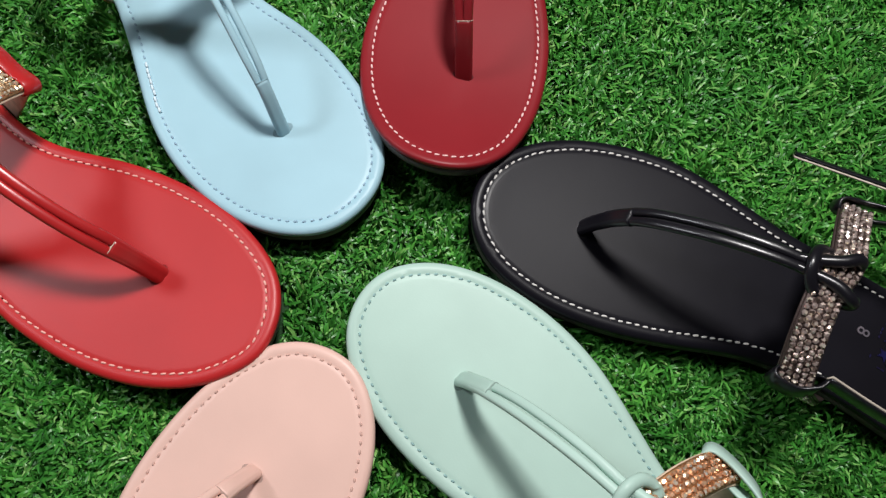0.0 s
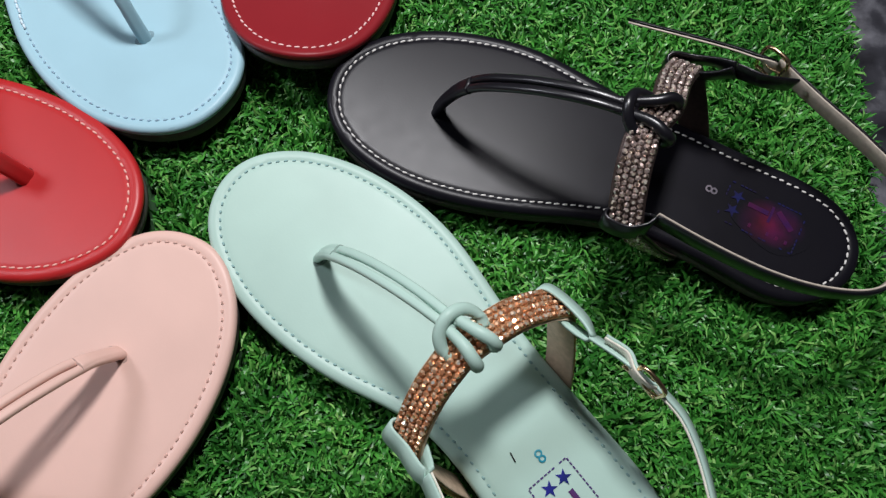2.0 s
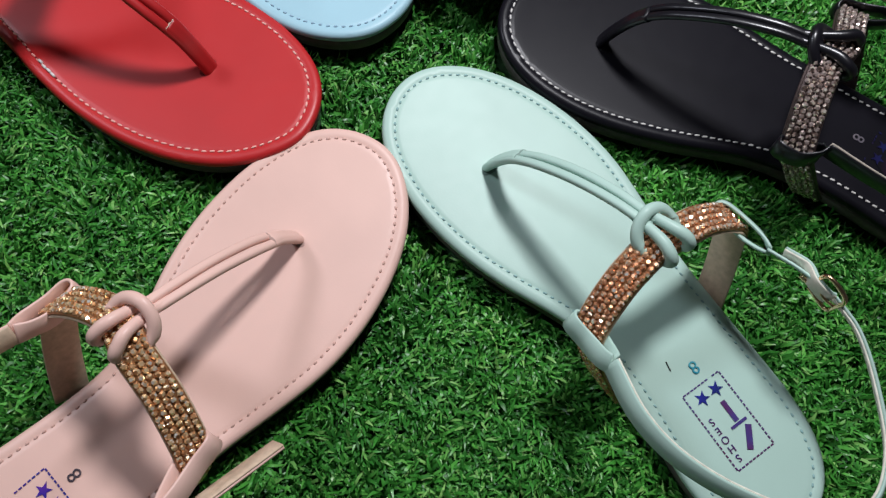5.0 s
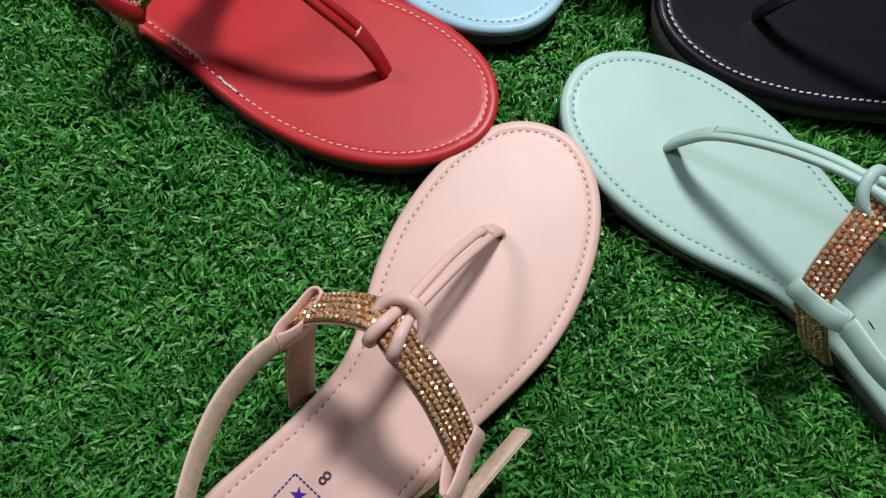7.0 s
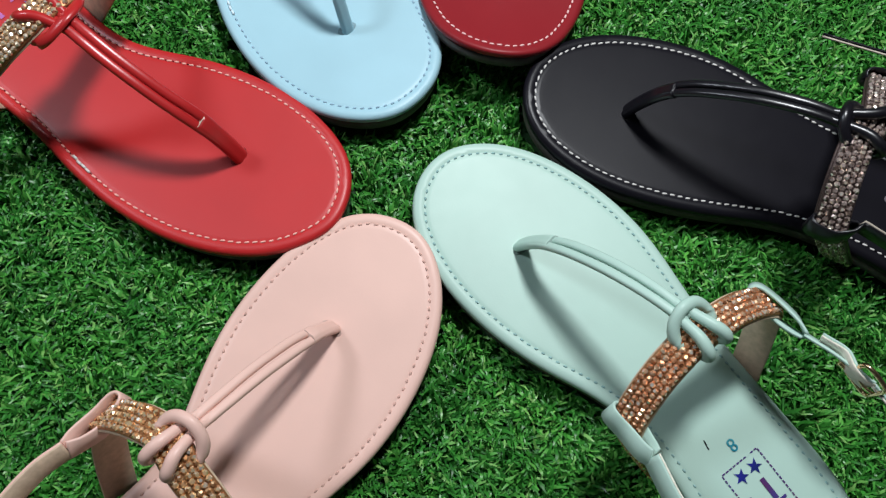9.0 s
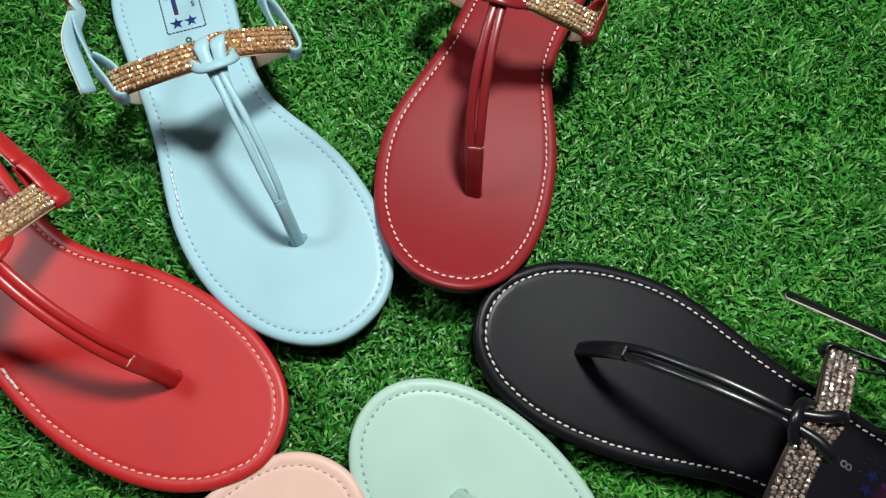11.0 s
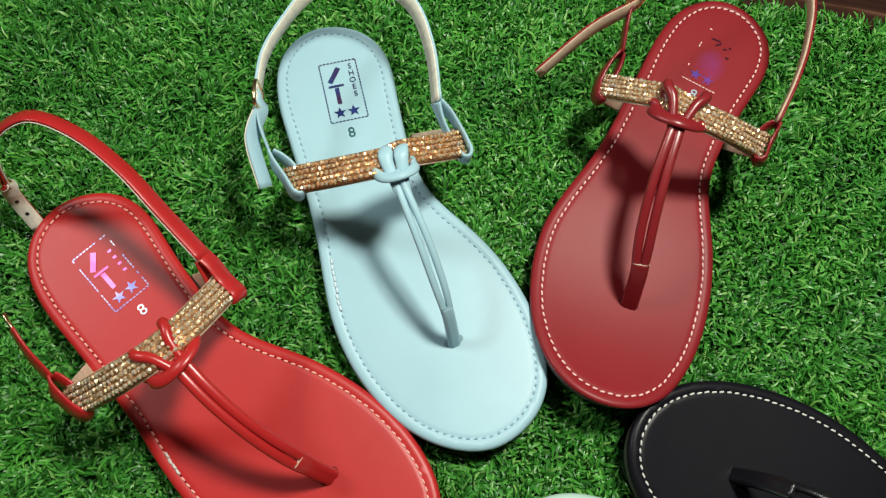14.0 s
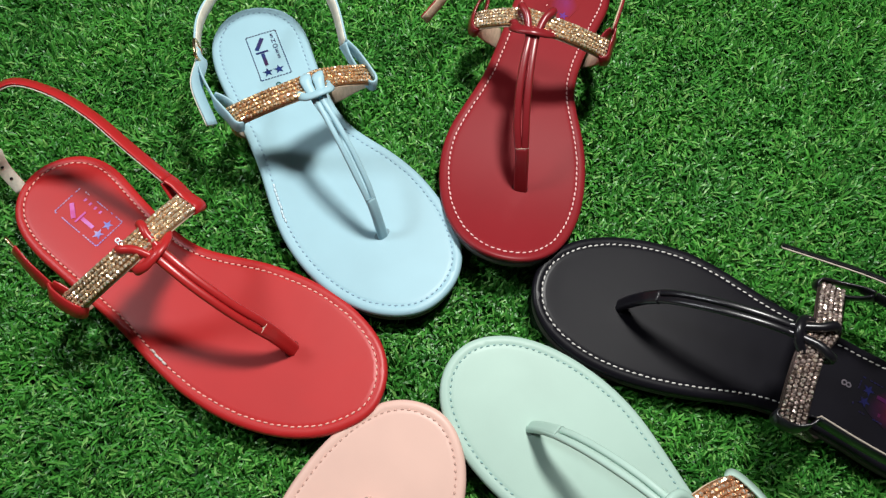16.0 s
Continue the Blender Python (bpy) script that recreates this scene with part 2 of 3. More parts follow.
def wood_material():
    m, nodes, links, b = material("board_brown", (0.05, 0.02, 0.01), 0.3)
    co = nodes.new("ShaderNodeTexCoord")
    mp = nodes.new("ShaderNodeMapping")
    mp.inputs["Rotation"].default_value = (0, 0, radians(35))
    mp.inputs["Scale"].default_value = (9.0, 150.0, 9.0)
    links.new(co.outputs["Object"], mp.inputs["Vector"])
    n = nodes.new("ShaderNodeTexNoise")
    n.inputs["Scale"].default_value, n.inputs["Detail"].default_value = 1.0, 6.0
    links.new(mp.outputs["Vector"], n.inputs["Vector"])
    r = ramp(nodes, links, n.outputs["Fac"], [(0.35, (0.018, 0.008, 0.006)), (0.60, (0.045, 0.017, 0.010)), (0.74, (0.16, 0.085, 0.055))])
    links.new(r.outputs["Color"], b.inputs["Base Color"])
    bump(nodes, links, b, n.outputs["Fac"], 0.3, 0.0006)
    return m


# paint of the added walls and ceiling; its tone sets the bounced fill
FILL_WALL_PAINT = plain("fill_wall_paint", (0.30, 0.29, 0.28), 0.8, 6.0, 0.05)
FLOOR_Z = -0.016


def room():
    bm = bmesh.new()
    box(bm, -1.6, -1.6, FLOOR_Z - 0.1, 1.6, 1.9, FLOOR_Z)
    tagged(mesh_object("floor", bm, floor_material(), smooth=False), "dark mottled slate-grey stone floor around the mat", "floor", kind="structure")
    # unseen walls and ceiling, added for soft fill and reflections
    for name, b in (("fill_wall_north", (-1.7, 1.9, 1.7, 2.0)), ("fill_wall_south", (-1.7, -1.7, 1.7, -1.6)),
                    ("fill_wall_east", (1.6, -1.6, 1.7, 1.9)), ("fill_wall_west", (-1.7, -1.6, -1.6, 1.9))):
        bm = bmesh.new()
        box(bm, b[0], b[1], FLOOR_Z - 0.1, b[2], b[3], 2.6)
        tagged(mesh_object(name, bm, FILL_WALL_PAINT, smooth=False), "unseen plain pale wall added to bounce fill light", "wall", kind="structure")
    bm = bmesh.new()
    box(bm, -1.7, -1.7, 2.6, 1.7, 2.0, 2.7)
    tagged(mesh_object("ceiling", bm, FILL_WALL_PAINT, smooth=False), "unseen plain pale ceiling added to bounce fill light", "ceiling", kind="structure")
    bm = bmesh.new()
    box(bm, -0.4, 0.470, FLOOR_Z, 0.72, 0.95, FLOOR_Z + 0.005)
    tagged(mesh_object("wooden_board", bm, wood_material(), smooth=False), "dark brown scratched wooden board under the mat's edge", "board")


# ---- sandal ----
# outline of the footbed, toe at +y, outer side at +x, the thong's hole at the origin
OUTLINE = spline([
    (0.0059, 0.0526), (0.0203, 0.0473), (0.0339, 0.0345), (0.0439, 0.0153), (0.0496, -0.0103), (0.0494, -0.0356), (0.0438, -0.0593),
    (0.0366, -0.0852), (0.0325, -0.1101), (0.0290, -0.1348), (0.0250, -0.1597), (0.0170, -0.1791), (0.0040, -0.1899), (-0.0113, -0.1918),
    (-0.0251, -0.1850), (-0.0345, -0.1728), (-0.0365, -0.1551), (-0.0300, -0.1307), (-0.0236, -0.1042), (-0.0215, -0.0829), (-0.0251, -0.0657),
    (-0.0315, -0.0456), (-0.0357, -0.0217), (-0.0359, 0.0018), (-0.0322, 0.0208), (-0.0245, 0.0380), (-0.0111, 0.0494)], 10, True)
OUTLINE = even(np.vstack([OUTLINE, OUTLINE[:1]]), 0.003)[:-1]
for _ in range(3):
    OUTLINE = (np.roll(OUTLINE, 1, 0) + 2 * OUTLINE + np.roll(OUTLINE, -1, 0)) / 4
TOP = 0.014


# each sandal's own last: the toe's lift and lengthening, the forefoot's outer and inner broadening, the inner waist's, the outer heel's
LAST = {
    "maroon": (0.0172, -0.0013, 0.0026, 0.0005, 0.0, 0.0), "blue": (0.0028, -0.0017, -0.0007, 0.0020, 0.0, 0.0),
    "red": (0.0039, 0.0012, -0.0035, 0.0002, 0.0, 0.0), "mint": (0.0033, -0.0011, 0.0001, 0.0001, 0.0, 0.0),
    "black": (0.0052, -0.0010, 0.0009, 0.0, 0.0029, -0.0022), "pink": (0.0029, 0.0019, -0.0008, 0.0015, 0.0, 0.0),
}


def lasted(colour, scale):
    """The outline of one sandal's footbed, with its inward directions."""
    _, toe, outer, inner, waist, heel = LAST[colour]
    p = OUTLINE * scale
    y = p[:, 1].copy()
    side = np.clip(np.abs(p[:, 0]) / 0.02, 0, 1)
    p[:, 0] += side * np.clip((y + 0.07) / 0.04, 0, 1) * np.where(p[:, 0] > 0, outer, -inner)
    p[:, 0] += side * np.where(p[:, 0] > 0, heel * np.exp(-((y + 0.150) / 0.030) ** 2), -waist * np.exp(-((y + 0.078) / 0.030) ** 2))
    p[:, 1] += toe * np.clip((y + 0.01) / 0.06, 0, None)
    for _ in range(6):
        p = (np.roll(p, 1, 0) + 2 * p + np.roll(p, -1, 0)) / 4
    t = unit(np.roll(p, -1, 0) - np.roll(p, 1, 0))
    return p, np.stack([t[:, 1], -t[:, 0]], 1)


def sprung(bm, colour):
    """Bends the toe of a flat part upwards."""
    for v in bm.verts:
        v.co.z += LAST[colour][0] * max(0.0, (v.co.y + 0.05) / 0.10) ** 3
    return bm


def ringed(levels, last):
    """A solid of stacked rings: (inset, z), the first and last ones filled, cut across the forefoot so that it can bend."""
    bm = bmesh.new()
    rings = []
    for inset, z in levels:
        p = last[0] + last[1] * inset
        rings.append([bm.verts.new((x, y, z)) for x, y in p])
    n = len(last[0])
    for r0, r1 in zip(rings, rings[1:]):
        for i in range(n):
            bm.faces.new((r0[i], r0[(i + 1) % n], r1[(i + 1) % n], r1[i]))
    for ring in (set(rings[-1]), set(rings[0])):
        bmesh.ops.triangle_fill(bm, edges=[e for e in bm.edges if e.verts[0] in ring and e.verts[1] in ring], use_beauty=True)
    for i in range(18):
        bmesh.ops.bisect_plane(bm, geom=bm.verts[:] + bm.edges[:] + bm.faces[:], plane_co=(0, -0.050 + i * 0.0056, 0), plane_no=(0, 1, 0))
    return bm


def stitch_line(inset, pitch, last):
    p = last[0] + last[1] * inset
    return even(np.vstack([p, p[:1]]), pitch)[:-1]


def stitch_meshes(rng, last, dash, w):
    """Thread dashes, and discs coloured dark for the shade in the needle holes between them."""
    line = stitch_line(0.0056, 0.0036, last)
    nxt = np.roll(line, -1, 0)
    th, ho = bmesh.new(), bmesh.new()
    for a, b in zip(line, nxt):
        d = (b - a) / np.linalg.norm(b - a)
        s = np.array([-d[1], d[0]])
        c = (a + b) / 2 + s * rng.uniform(-0.00015, 0.00015)
        turn = d + s * 0.12
        L = dash * rng.uniform(0.9, 1.08)
        ends = []
        for u, r, z in ((-1, 0.00018, 0.0), (-0.6, w, 0.0003), (0.6, w, 0.0003), (1, 0.00018, 0.0)):
            q = c + turn * L * u
            ends.append([th.verts.new((q[0] + s[0] * r * k, q[1] + s[1] * r * k, TOP - 0.0004 + z + h)) for k, h in ((-1, 0), (-0.6, 0.0004), (0.6, 0.0004), (1, 0))])
        for r0, r1 in zip(ends, ends[1:]):
            for i in range(3):
                th.faces.new((r0[i], r0[i + 1], r1[i + 1], r1[i]))
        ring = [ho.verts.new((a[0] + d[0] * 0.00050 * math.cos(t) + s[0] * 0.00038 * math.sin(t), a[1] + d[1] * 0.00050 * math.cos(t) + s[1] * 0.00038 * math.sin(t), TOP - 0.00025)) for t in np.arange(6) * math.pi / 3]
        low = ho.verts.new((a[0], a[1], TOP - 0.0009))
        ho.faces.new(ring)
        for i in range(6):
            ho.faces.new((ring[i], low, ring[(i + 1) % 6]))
    return th, ho


THONG = spline([(0, 0.001, 0.008), (0, -0.002, 0.018), (0, -0.006, 0.028), (0, -0.0105, 0.0368), (0, -0.0158, 0.0432), (0, -0.024, 0.0500),
                (0, -0.040, 0.0600), (0.0005, -0.058, 0.0675), (0.001, -0.074, 0.0710)], 6)
BAND_W = 0.0128


# the band of each sandal: inner shoulder, both sides of the knot, outer shoulder
BANDS = {
    "blue": ((-0.0397, -0.0800, 0.0460), (-0.0115, -0.0778, 0.0672), (0.0010, -0.0775, 0.0700), (0.0375, -0.0965, 0.0490)),
    "maroon": ((-0.0320, -0.0865, 0.0490), (0.0045, -0.0797, 0.0697), (0.0200, -0.0865, 0.0645), (0.0462, -0.0955, 0.0432)),
    "red": ((-0.0335, -0.0865, 0.0470), (-0.0063, -0.0783, 0.0715), (0.0112, -0.0820, 0.0705), (0.0415, -0.1010, 0.0470)),
    "mint": ((-0.0305, -0.0850, 0.0450), (0.0003, -0.0790, 0.0675), (0.0157, -0.0812, 0.0655), (0.0435, -0.0925, 0.0505)),
    "black": ((-0.0385, -0.0870, 0.0500), (-0.0100, -0.0828, 0.0690), (0.0074, -0.0890, 0.0667), (0.0380, -0.0960, 0.0490)),
    "pink": ((-0.0370, -0.0800, 0.0480), (-0.0114, -0.0705, 0.0680), (0.0032, -0.0752, 0.0675), (0.0375, -0.0900, 0.0450)),
}


def band_line(colour):
    """The band's middle line from the inner side of the sole over the knot to the outer side, and its across direction."""
    a, b, c, d = (np.array(p) for p in BANDS[colour])
    lift = np.array((0, 0.0018, 0.0035))
    foot_in, foot_out = np.array((-0.0275, a[1] - 0.026, 0.004)), np.array((0.0325, d[1] - 0.020, 0.004))
    out = np.array((0.0022, 0, 0))
    pts = [foot_in, foot_in * 0.62 + a * 0.38 - out, foot_in * 0.25 + a * 0.75 - out, a, (a + b) / 2 + lift, b, (b + c) / 2 + lift * 0.3,
           c, (c + d) / 2 + lift, d, foot_out * 0.25 + d * 0.75 + out, foot_out * 0.62 + d * 0.38 + out, foot_out]
    slope = (d[1] - a[1]) / (d[0] - a[0])
    return spline(pts, 8), np.array([[-slope, 1.0, 0.0]])


def stone_mesh(rng, line, across, shrink=1.0):
    """Five rows of small faceted stones set over the outer face of the band."""
    path = even(line, 0.00235)
    tan = unit(np.gradient(path, axis=0))
    side = unit(across - tan * (tan @ across[0])[:, None])
    out = np.cross(tan, side)
    if out[len(out) // 2][2] < 0:
        out = -out
    bm = bmesh.new()
    for i in range(2, len(path) - 2):
        for k in range(5):
            off = (k - 2) * 0.00245 + rng.uniform(-0.0002, 0.0002)
            c = path[i] + side[i] * off + tan[i] * (rng.uniform(-0.0002, 0.0002) + (0.0006 if k % 2 else -0.0006)) + out[i] * 0.0008
            tilt = unit(out[i] + tan[i] * rng.gauss(0, 0.24) + side[i] * rng.gauss(0, 0.24))
            e1 = unit(tan[i] - tilt * (tan[i] @ tilt))
            e2 = np.cross(tilt, e1)
            a0 = rng.uniform(0, 1.0)
            rings = []
            for r, h in ((0.00122, 0.0), (0.00118, 0.0004), (0.00066, 0.00105)):
                r *= shrink * rng.uniform(0.95, 1.04)
                rings.append([c + tilt * h + e1 * r * 1.10 * math.cos(a0 + j * math.pi / 3) + e2 * r * math.sin(a0 + j * math.pi / 3) for j in range(6)])
            # every facet stands alone, so that each takes a painted sparkle tone of its own
            for r0, r1 in zip(rings, rings[1:]):
                for j in range(6):
                    bm.faces.new([bm.verts.new(q) for q in (r0[j], r0[(j + 1) % 6], r1[(j + 1) % 6], r1[j])])
            bm.faces.new([bm.verts.new(q) for q in rings[-1]])
    return bm


def turned(p, degrees):
    """Points of the knot turned about its upright middle line."""
    a = radians(degrees) * np.clip((-0.066 - p[:, 1]) / 0.010, 0, 1)
    c, s = np.cos(a), np.sin(a)
    x, y = p[:, 0] - 0.001, p[:, 1] + 0.079
    return np.stack([0.001 + x * c - y * s, -0.079 + x * s + y * c, p[:, 2]], 1)


def ribbon(bm, pts, sides, width, thick, lift=0.0, m=8):
    both = spline(np.hstack([np.array(pts, float), np.array(sides, float)]), m)
    sweep(bm, both[:, :3], both[:, 3:], slab(width, thick, lift))


def star(bm, c, r, turn, z):
    pts = []
    for i in range(10):
        a = turn + math.pi / 2 + i * math.pi / 5
        k = r if i % 2 == 0 else r * 0.40
        pts.append((c[0] + k * math.cos(a), c[1] + k * math.sin(a)))
    prism(bm, pts, z)


def prism(bm, pts, z, h=0.00012):
    lo = [bm.verts.new((x, y, z - h)) for x, y in pts]
    hi = [bm.verts.new((x, y, z + h)) for x, y in pts]
    n = len(pts)
    bm.faces.new(hi)
    for i in range(n):
        bm.faces.new((lo[i], lo[(i + 1) % n], hi[(i + 1) % n], hi[i]))


def bar(bm, c, w, h, turn, z):
    u, v = (math.cos(turn), math.sin(turn)), (-math.sin(turn), math.cos(turn))
    prism(bm, [(c[0] + u[0] * a * w / 2 + v[0] * b * h / 2, c[1] + u[1] * a * w / 2 + v[1] * b * h / 2) for a, b in ((-1, -1), (1, -1), (1, 1), (-1, 1))], z)


def digit_mesh(name, text, size):
    cu = bpy.data.curves.new(name, "FONT")
    cu.body, cu.size, cu.align_x, cu.align_y, cu.extrude = text, size, "CENTER", "CENTER", 0.00012
    ob = bpy.data.objects.new(name, cu)
    scene.collection.objects.link(ob)
    me = bpy.data.meshes.new_from_object(ob.evaluated_get(bpy.context.evaluated_depsgraph_get()))
    bpy.data.objects.remove(ob)
    bpy.data.curves.remove(cu)
    return me


def stamp(parent, colour, turn_deg, worn):
    """Dashed frame with two big marks, a column of small ones, two stars, and the size number."""
    turn = radians(180 + turn_deg)
    c = np.array((-0.0060, -0.1490)) + STAMP_AT[colour]
    u, v = np.array((math.cos(turn), math.sin(turn))), np.array((-math.sin(turn), math.cos(turn)))
    at = lambda x, y: c + u * x + v * y
    z = TOP + 0.0003
    rng = random.Random(colour)
    w, h, bm = 0.0195, 0.0350, bmesh.new()
    edge = [(-w / 2, -h / 2), (w / 2, -h / 2), (w / 2, h / 2), (-w / 2, h / 2)]
    for (x0, y0), (x1, y1) in zip(edge, edge[1:] + edge[:1]):
        n = int(math.hypot(x1 - x0, y1 - y0) / 0.0019)
        for i in range(n):
            if rng.random() < (worn if colour != "maroon" else 0.05 if y0 == y1 == -h / 2 else 0.93):
                continue
            f = (i + 0.5) / n
            bar(bm, at(x0 + (x1 - x0) * f, y0 + (y1 - y0) * f), 0.0013, 0.00060, turn + math.atan2(y1 - y0, x1 - x0), z)
    # patch of worn foil, its coloured sheen painted on
    if colour in FOIL:
        fb = bmesh.new()
        fw, fh, fy = FOIL_SIZE[colour]
        prism(fb, [at(fw * math.cos(a) * (1 + 0.12 * math.sin(3 * a)), fy + fh * math.sin(a)) for a in np.arange(28) * math.pi / 14], TOP + 0.0001)
        part("worn_foil_sheen", fb, FOIL[colour], parent, "worn foil patch with its iridescent sheen painted in", False)
    part("stamp_frame", bm, THREAD["maroon"] if colour == "maroon" else INK[colour][1 if colour in ("red", "black") else 0], parent, "dashed stamped frame", False)
    bm = bmesh.new()
    if colour == "maroon":
        # the last remains of a mark
        for x, y, bw, bh, a in ((-0.0035, 0.0128, 0.0052, 0.0008, 0.10), (-0.0012, 0.0108, 0.0034, 0.0009, 1.0), (0.0030, 0.0098, 0.0018, 0.0008, 0.5), (0.0052, 0.0118, 0.0012, 0.0010, 0.2)):
            bar(bm, at(x, y), bw, bh, turn + a, z)
    else:
        # upper mark: a slanted block; lower mark: an upright block under a level one
        for x, y, bw, bh, a in ((-0.0030, 0.0099, 0.0100, 0.0026, 0.95), (-0.0030, 0.0034, 0.0080, 0.0012, 0), (-0.0030, -0.0025, 0.0022, 0.0095, 0)):
            bar(bm, at(x, y), bw, bh, turn + a, z)
    for i, letter in enumerate("SHOES"):
        spot = at(0.0062, 0.0136 - i * 0.0042)
        if colour in ("blue", "mint", "pink"):
            me = digit_mesh("stamp_letter", letter, 0.0043)
            me.materials.append(INK[colour][0])
            ob = new("stamp_letter", me)
            ob.parent = parent
            ob.matrix_basis = pose(spot[0], spot[1], z + 0.0001, 0, 0, 180 + turn_deg)
        elif rng.random() > worn * 0.8:
            bar(bm, spot, 0.0019, 0.0012, turn, z)
    part("stamp_mark", bm, INK[colour][0], parent, "stamped maker's mark in plain shapes", False)
    for x in (-0.0040, 0.0032):
        bm = bmesh.new()
        star(bm, at(x, -0.0125), 0.0034, turn, z)
        part("stamp_star", bm, INK[colour][1], parent, "stamped five-pointed star", False)
    me = digit_mesh("size_number", "8", 0.0078)
    me.materials.append(DIGIT[colour])
    ob = new("size_number", me)
    ob.parent = parent
    p = at(0.0, -0.0242) + DIGIT_AT.get(colour, (0.0, 0.0))
    ob.matrix_basis = pose(p[0], p[1], z + 0.0001, 0, 0, 180 + turn_deg)
    ob["label"] = "stamped size number 8"


def sandal(colour, x, y, turn, fit, words, straps, tail, stone, bed, stamp_turn=0.0, worn=0.1, lean=0.0, knot=(0.0, 0.0), flare=0.004):
    rng = random.Random("sandal " + colour)
    base = new("sandal")
    base.matrix_basis = pose(x, y, 0.0, 0, 0, turn)
    tagged(base, words, "sandal", "sandals laid in a ring")
    lea = LEATHER[colour]
    last = lasted(colour, np.array(fit[:2]))
    dark = colour in ("red", "maroon", "black")
    ease = np.clip(1 + THONG[:, 1:2] / 0.07, 0, 1)
    thong = THONG + ease * np.array([[fit[2], fit[3], 0.0]]) + (1 - ease) * np.array([[knot[0] + (0.0024 if colour == "blue" else 0.0), knot[1], 0.0]])
    thong[:, 0] += BOW.get(colour, 0.0) * np.sin(math.pi * (1 - ease[:, 0]))
    level = np.interp(thong[:, 1], [-0.074, -0.010, 0.002], [0.071, 0.0265, 0.008])
    thong[:, 2] += STRAIGHT.get(colour, 0.0) * (level - thong[:, 2])
    shift = np.array((knot[0], knot[1], 0.0))
    part("outsole", sprung(ringed([(0.0020, 0.0), (0.0012, 0.0012), (0.0010, 0.0072), (0.0026, 0.0078), (0.0026, 0.0092)], last), colour), OUTSOLE, base, "thin dark grey rubber outsole")
    part("footbed", sprung(ringed([(0.0020, 0.0084), (0.0008, 0.0088), (0.0002, 0.0098), (0.0, 0.0110), (0.0002, 0.0121), (0.0007, 0.0130), (0.0015, 0.0136), (0.0026, 0.01395), (0.0047, 0.0140),
                                   (0.0052, 0.01375), (0.0060, 0.01375), (0.0066, 0.01395), (0.0080, 0.0140), (0.0110, 0.0140)], last), colour), lea, base)
    th, ho = stitch_meshes(rng, last, 0.00118 if dark else 0.00088, 0.00045 if dark else 0.00048)
    # needle holes get their shade from a darker colour
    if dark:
        part("stitch_hole_shade", sprung(ho, colour), SHADE_AND_SCUFF[colour], base)["kind"] = "stuff"
    else:
        ho.free()
    part("stitching", sprung(th, colour), THREAD[colour], base, "row of small thread stitches along the edge")
    if colour in DOUBLED:
        lo, hi = DOUBLED[colour]
        line = stitch_line(0.0056, 0.0030, last)
        bm = bmesh.new()
        for a, b in zip(line, np.roll(line, -1, 0)):
            if a[0] > 0 and lo < a[1] < hi:
                d = (b - a) * 0.46
                c = (a + b) / 2 + (b - a)[::-1] * rng.uniform(-0.12, 0.12)
                p = np.array([(*(c + d * u), TOP + 0.0002 + h) for u, h in ((-1, -0.0003), (-0.5, 0.0002), (0.5, 0.0002), (1, -0.0003))])
                sweep(bm, p, np.repeat(np.array([[-d[1], d[0], 0.0]]), 4, 0), oval(0.00062, 0.0004, 6))
        part("backstitch", sprung(bm, colour), THREAD["white_blue"] if colour == "blue" else THREAD["black"], base, "thick white doubled stitches")
    # thong: two cords, each with a seam, in a flattened sleeve
    n0 = 22
    thick = 0.0016 if colour == "blue" else 0.0022 if colour in ("red", "maroon") else 0.0019
    for s in (-1, 1):
        bm = bmesh.new()
        p = thong[3:].copy()
        u = np.linspace(0, 1, len(p))
        swell = np.sin(math.pi * np.clip((u - 0.3) / 0.7, 0, 1))
        p[:, 0] += s * ((0.0014 if colour == "blue" else 0.0017) + 0.0006 * swell) + 0.00025 * np.sin(9 * u + rng.uniform(0, 6))
        p[:, 2] += -0.0006 * swell * (s > 0) + 0.0002 * np.sin(11 * u + rng.uniform(0, 6))
        ring = [(x * (0.80 if i == 3 else 1.0), y * (0.80 if i == 3 else 1.0)) for i, (x, y) in enumerate(oval(thick, thick * 0.96, 12))]
        sweep(bm, p, np.tile(np.array([[1.0, 0, 0]]), (len(p), 1)), ring)
        part("thong_cord", bm, CORD[colour], base)
    bm = bmesh.new()
    p = thong[:n0 + 1]
    wide = 0.0030 if colour == "blue" else 0.0037 if colour in ("mint", "pink") else 0.0040
    ring = [(x, y * (1 - 0.22 * math.exp(-(x / 0.0012) ** 2))) for x, y in oval(wide, 0.0023, 20)]
    sweep(bm, p, np.tile(np.array([[1.0, 0, 0]]), (len(p), 1)), ring)
    sleeve = part("thong_sleeve", bm, CORD[colour], base)
    bm = bmesh.new()
    p = np.array([thong[n0] + (thong[n0 + 1] - thong[n0]) * k for k in (-0.06, 0.10)])
    sweep(bm, p, np.tile(np.array([[1.0, 0, 0]]), (len(p), 1)), [(x * 1.05, y * 1.06) for x, y in ring])
    part("sleeve_edge", bm, CUT_EDGE if colour in ("red", "maroon") else lea if colour == "black" else SHADE_AND_SCUFF[colour], sleeve, "thin cut edge")
    # flat dark disc painting the slit's shade round the sleeve's foot
    bm = bmesh.new()
    prism(bm, [(thong[6][0] + 0.0050 * math.cos(a), thong[4][1] - 0.001 + 0.0026 * math.sin(a)) for a in np.arange(16) * math.pi / 8], TOP + 0.00005)
    part("thong_slot_shade", sprung(bm, colour), SHADE_AND_SCUFF[colour], base, "", False)
    # band with stones and lining
    bm = bmesh.new()
    line, across = band_line(colour)
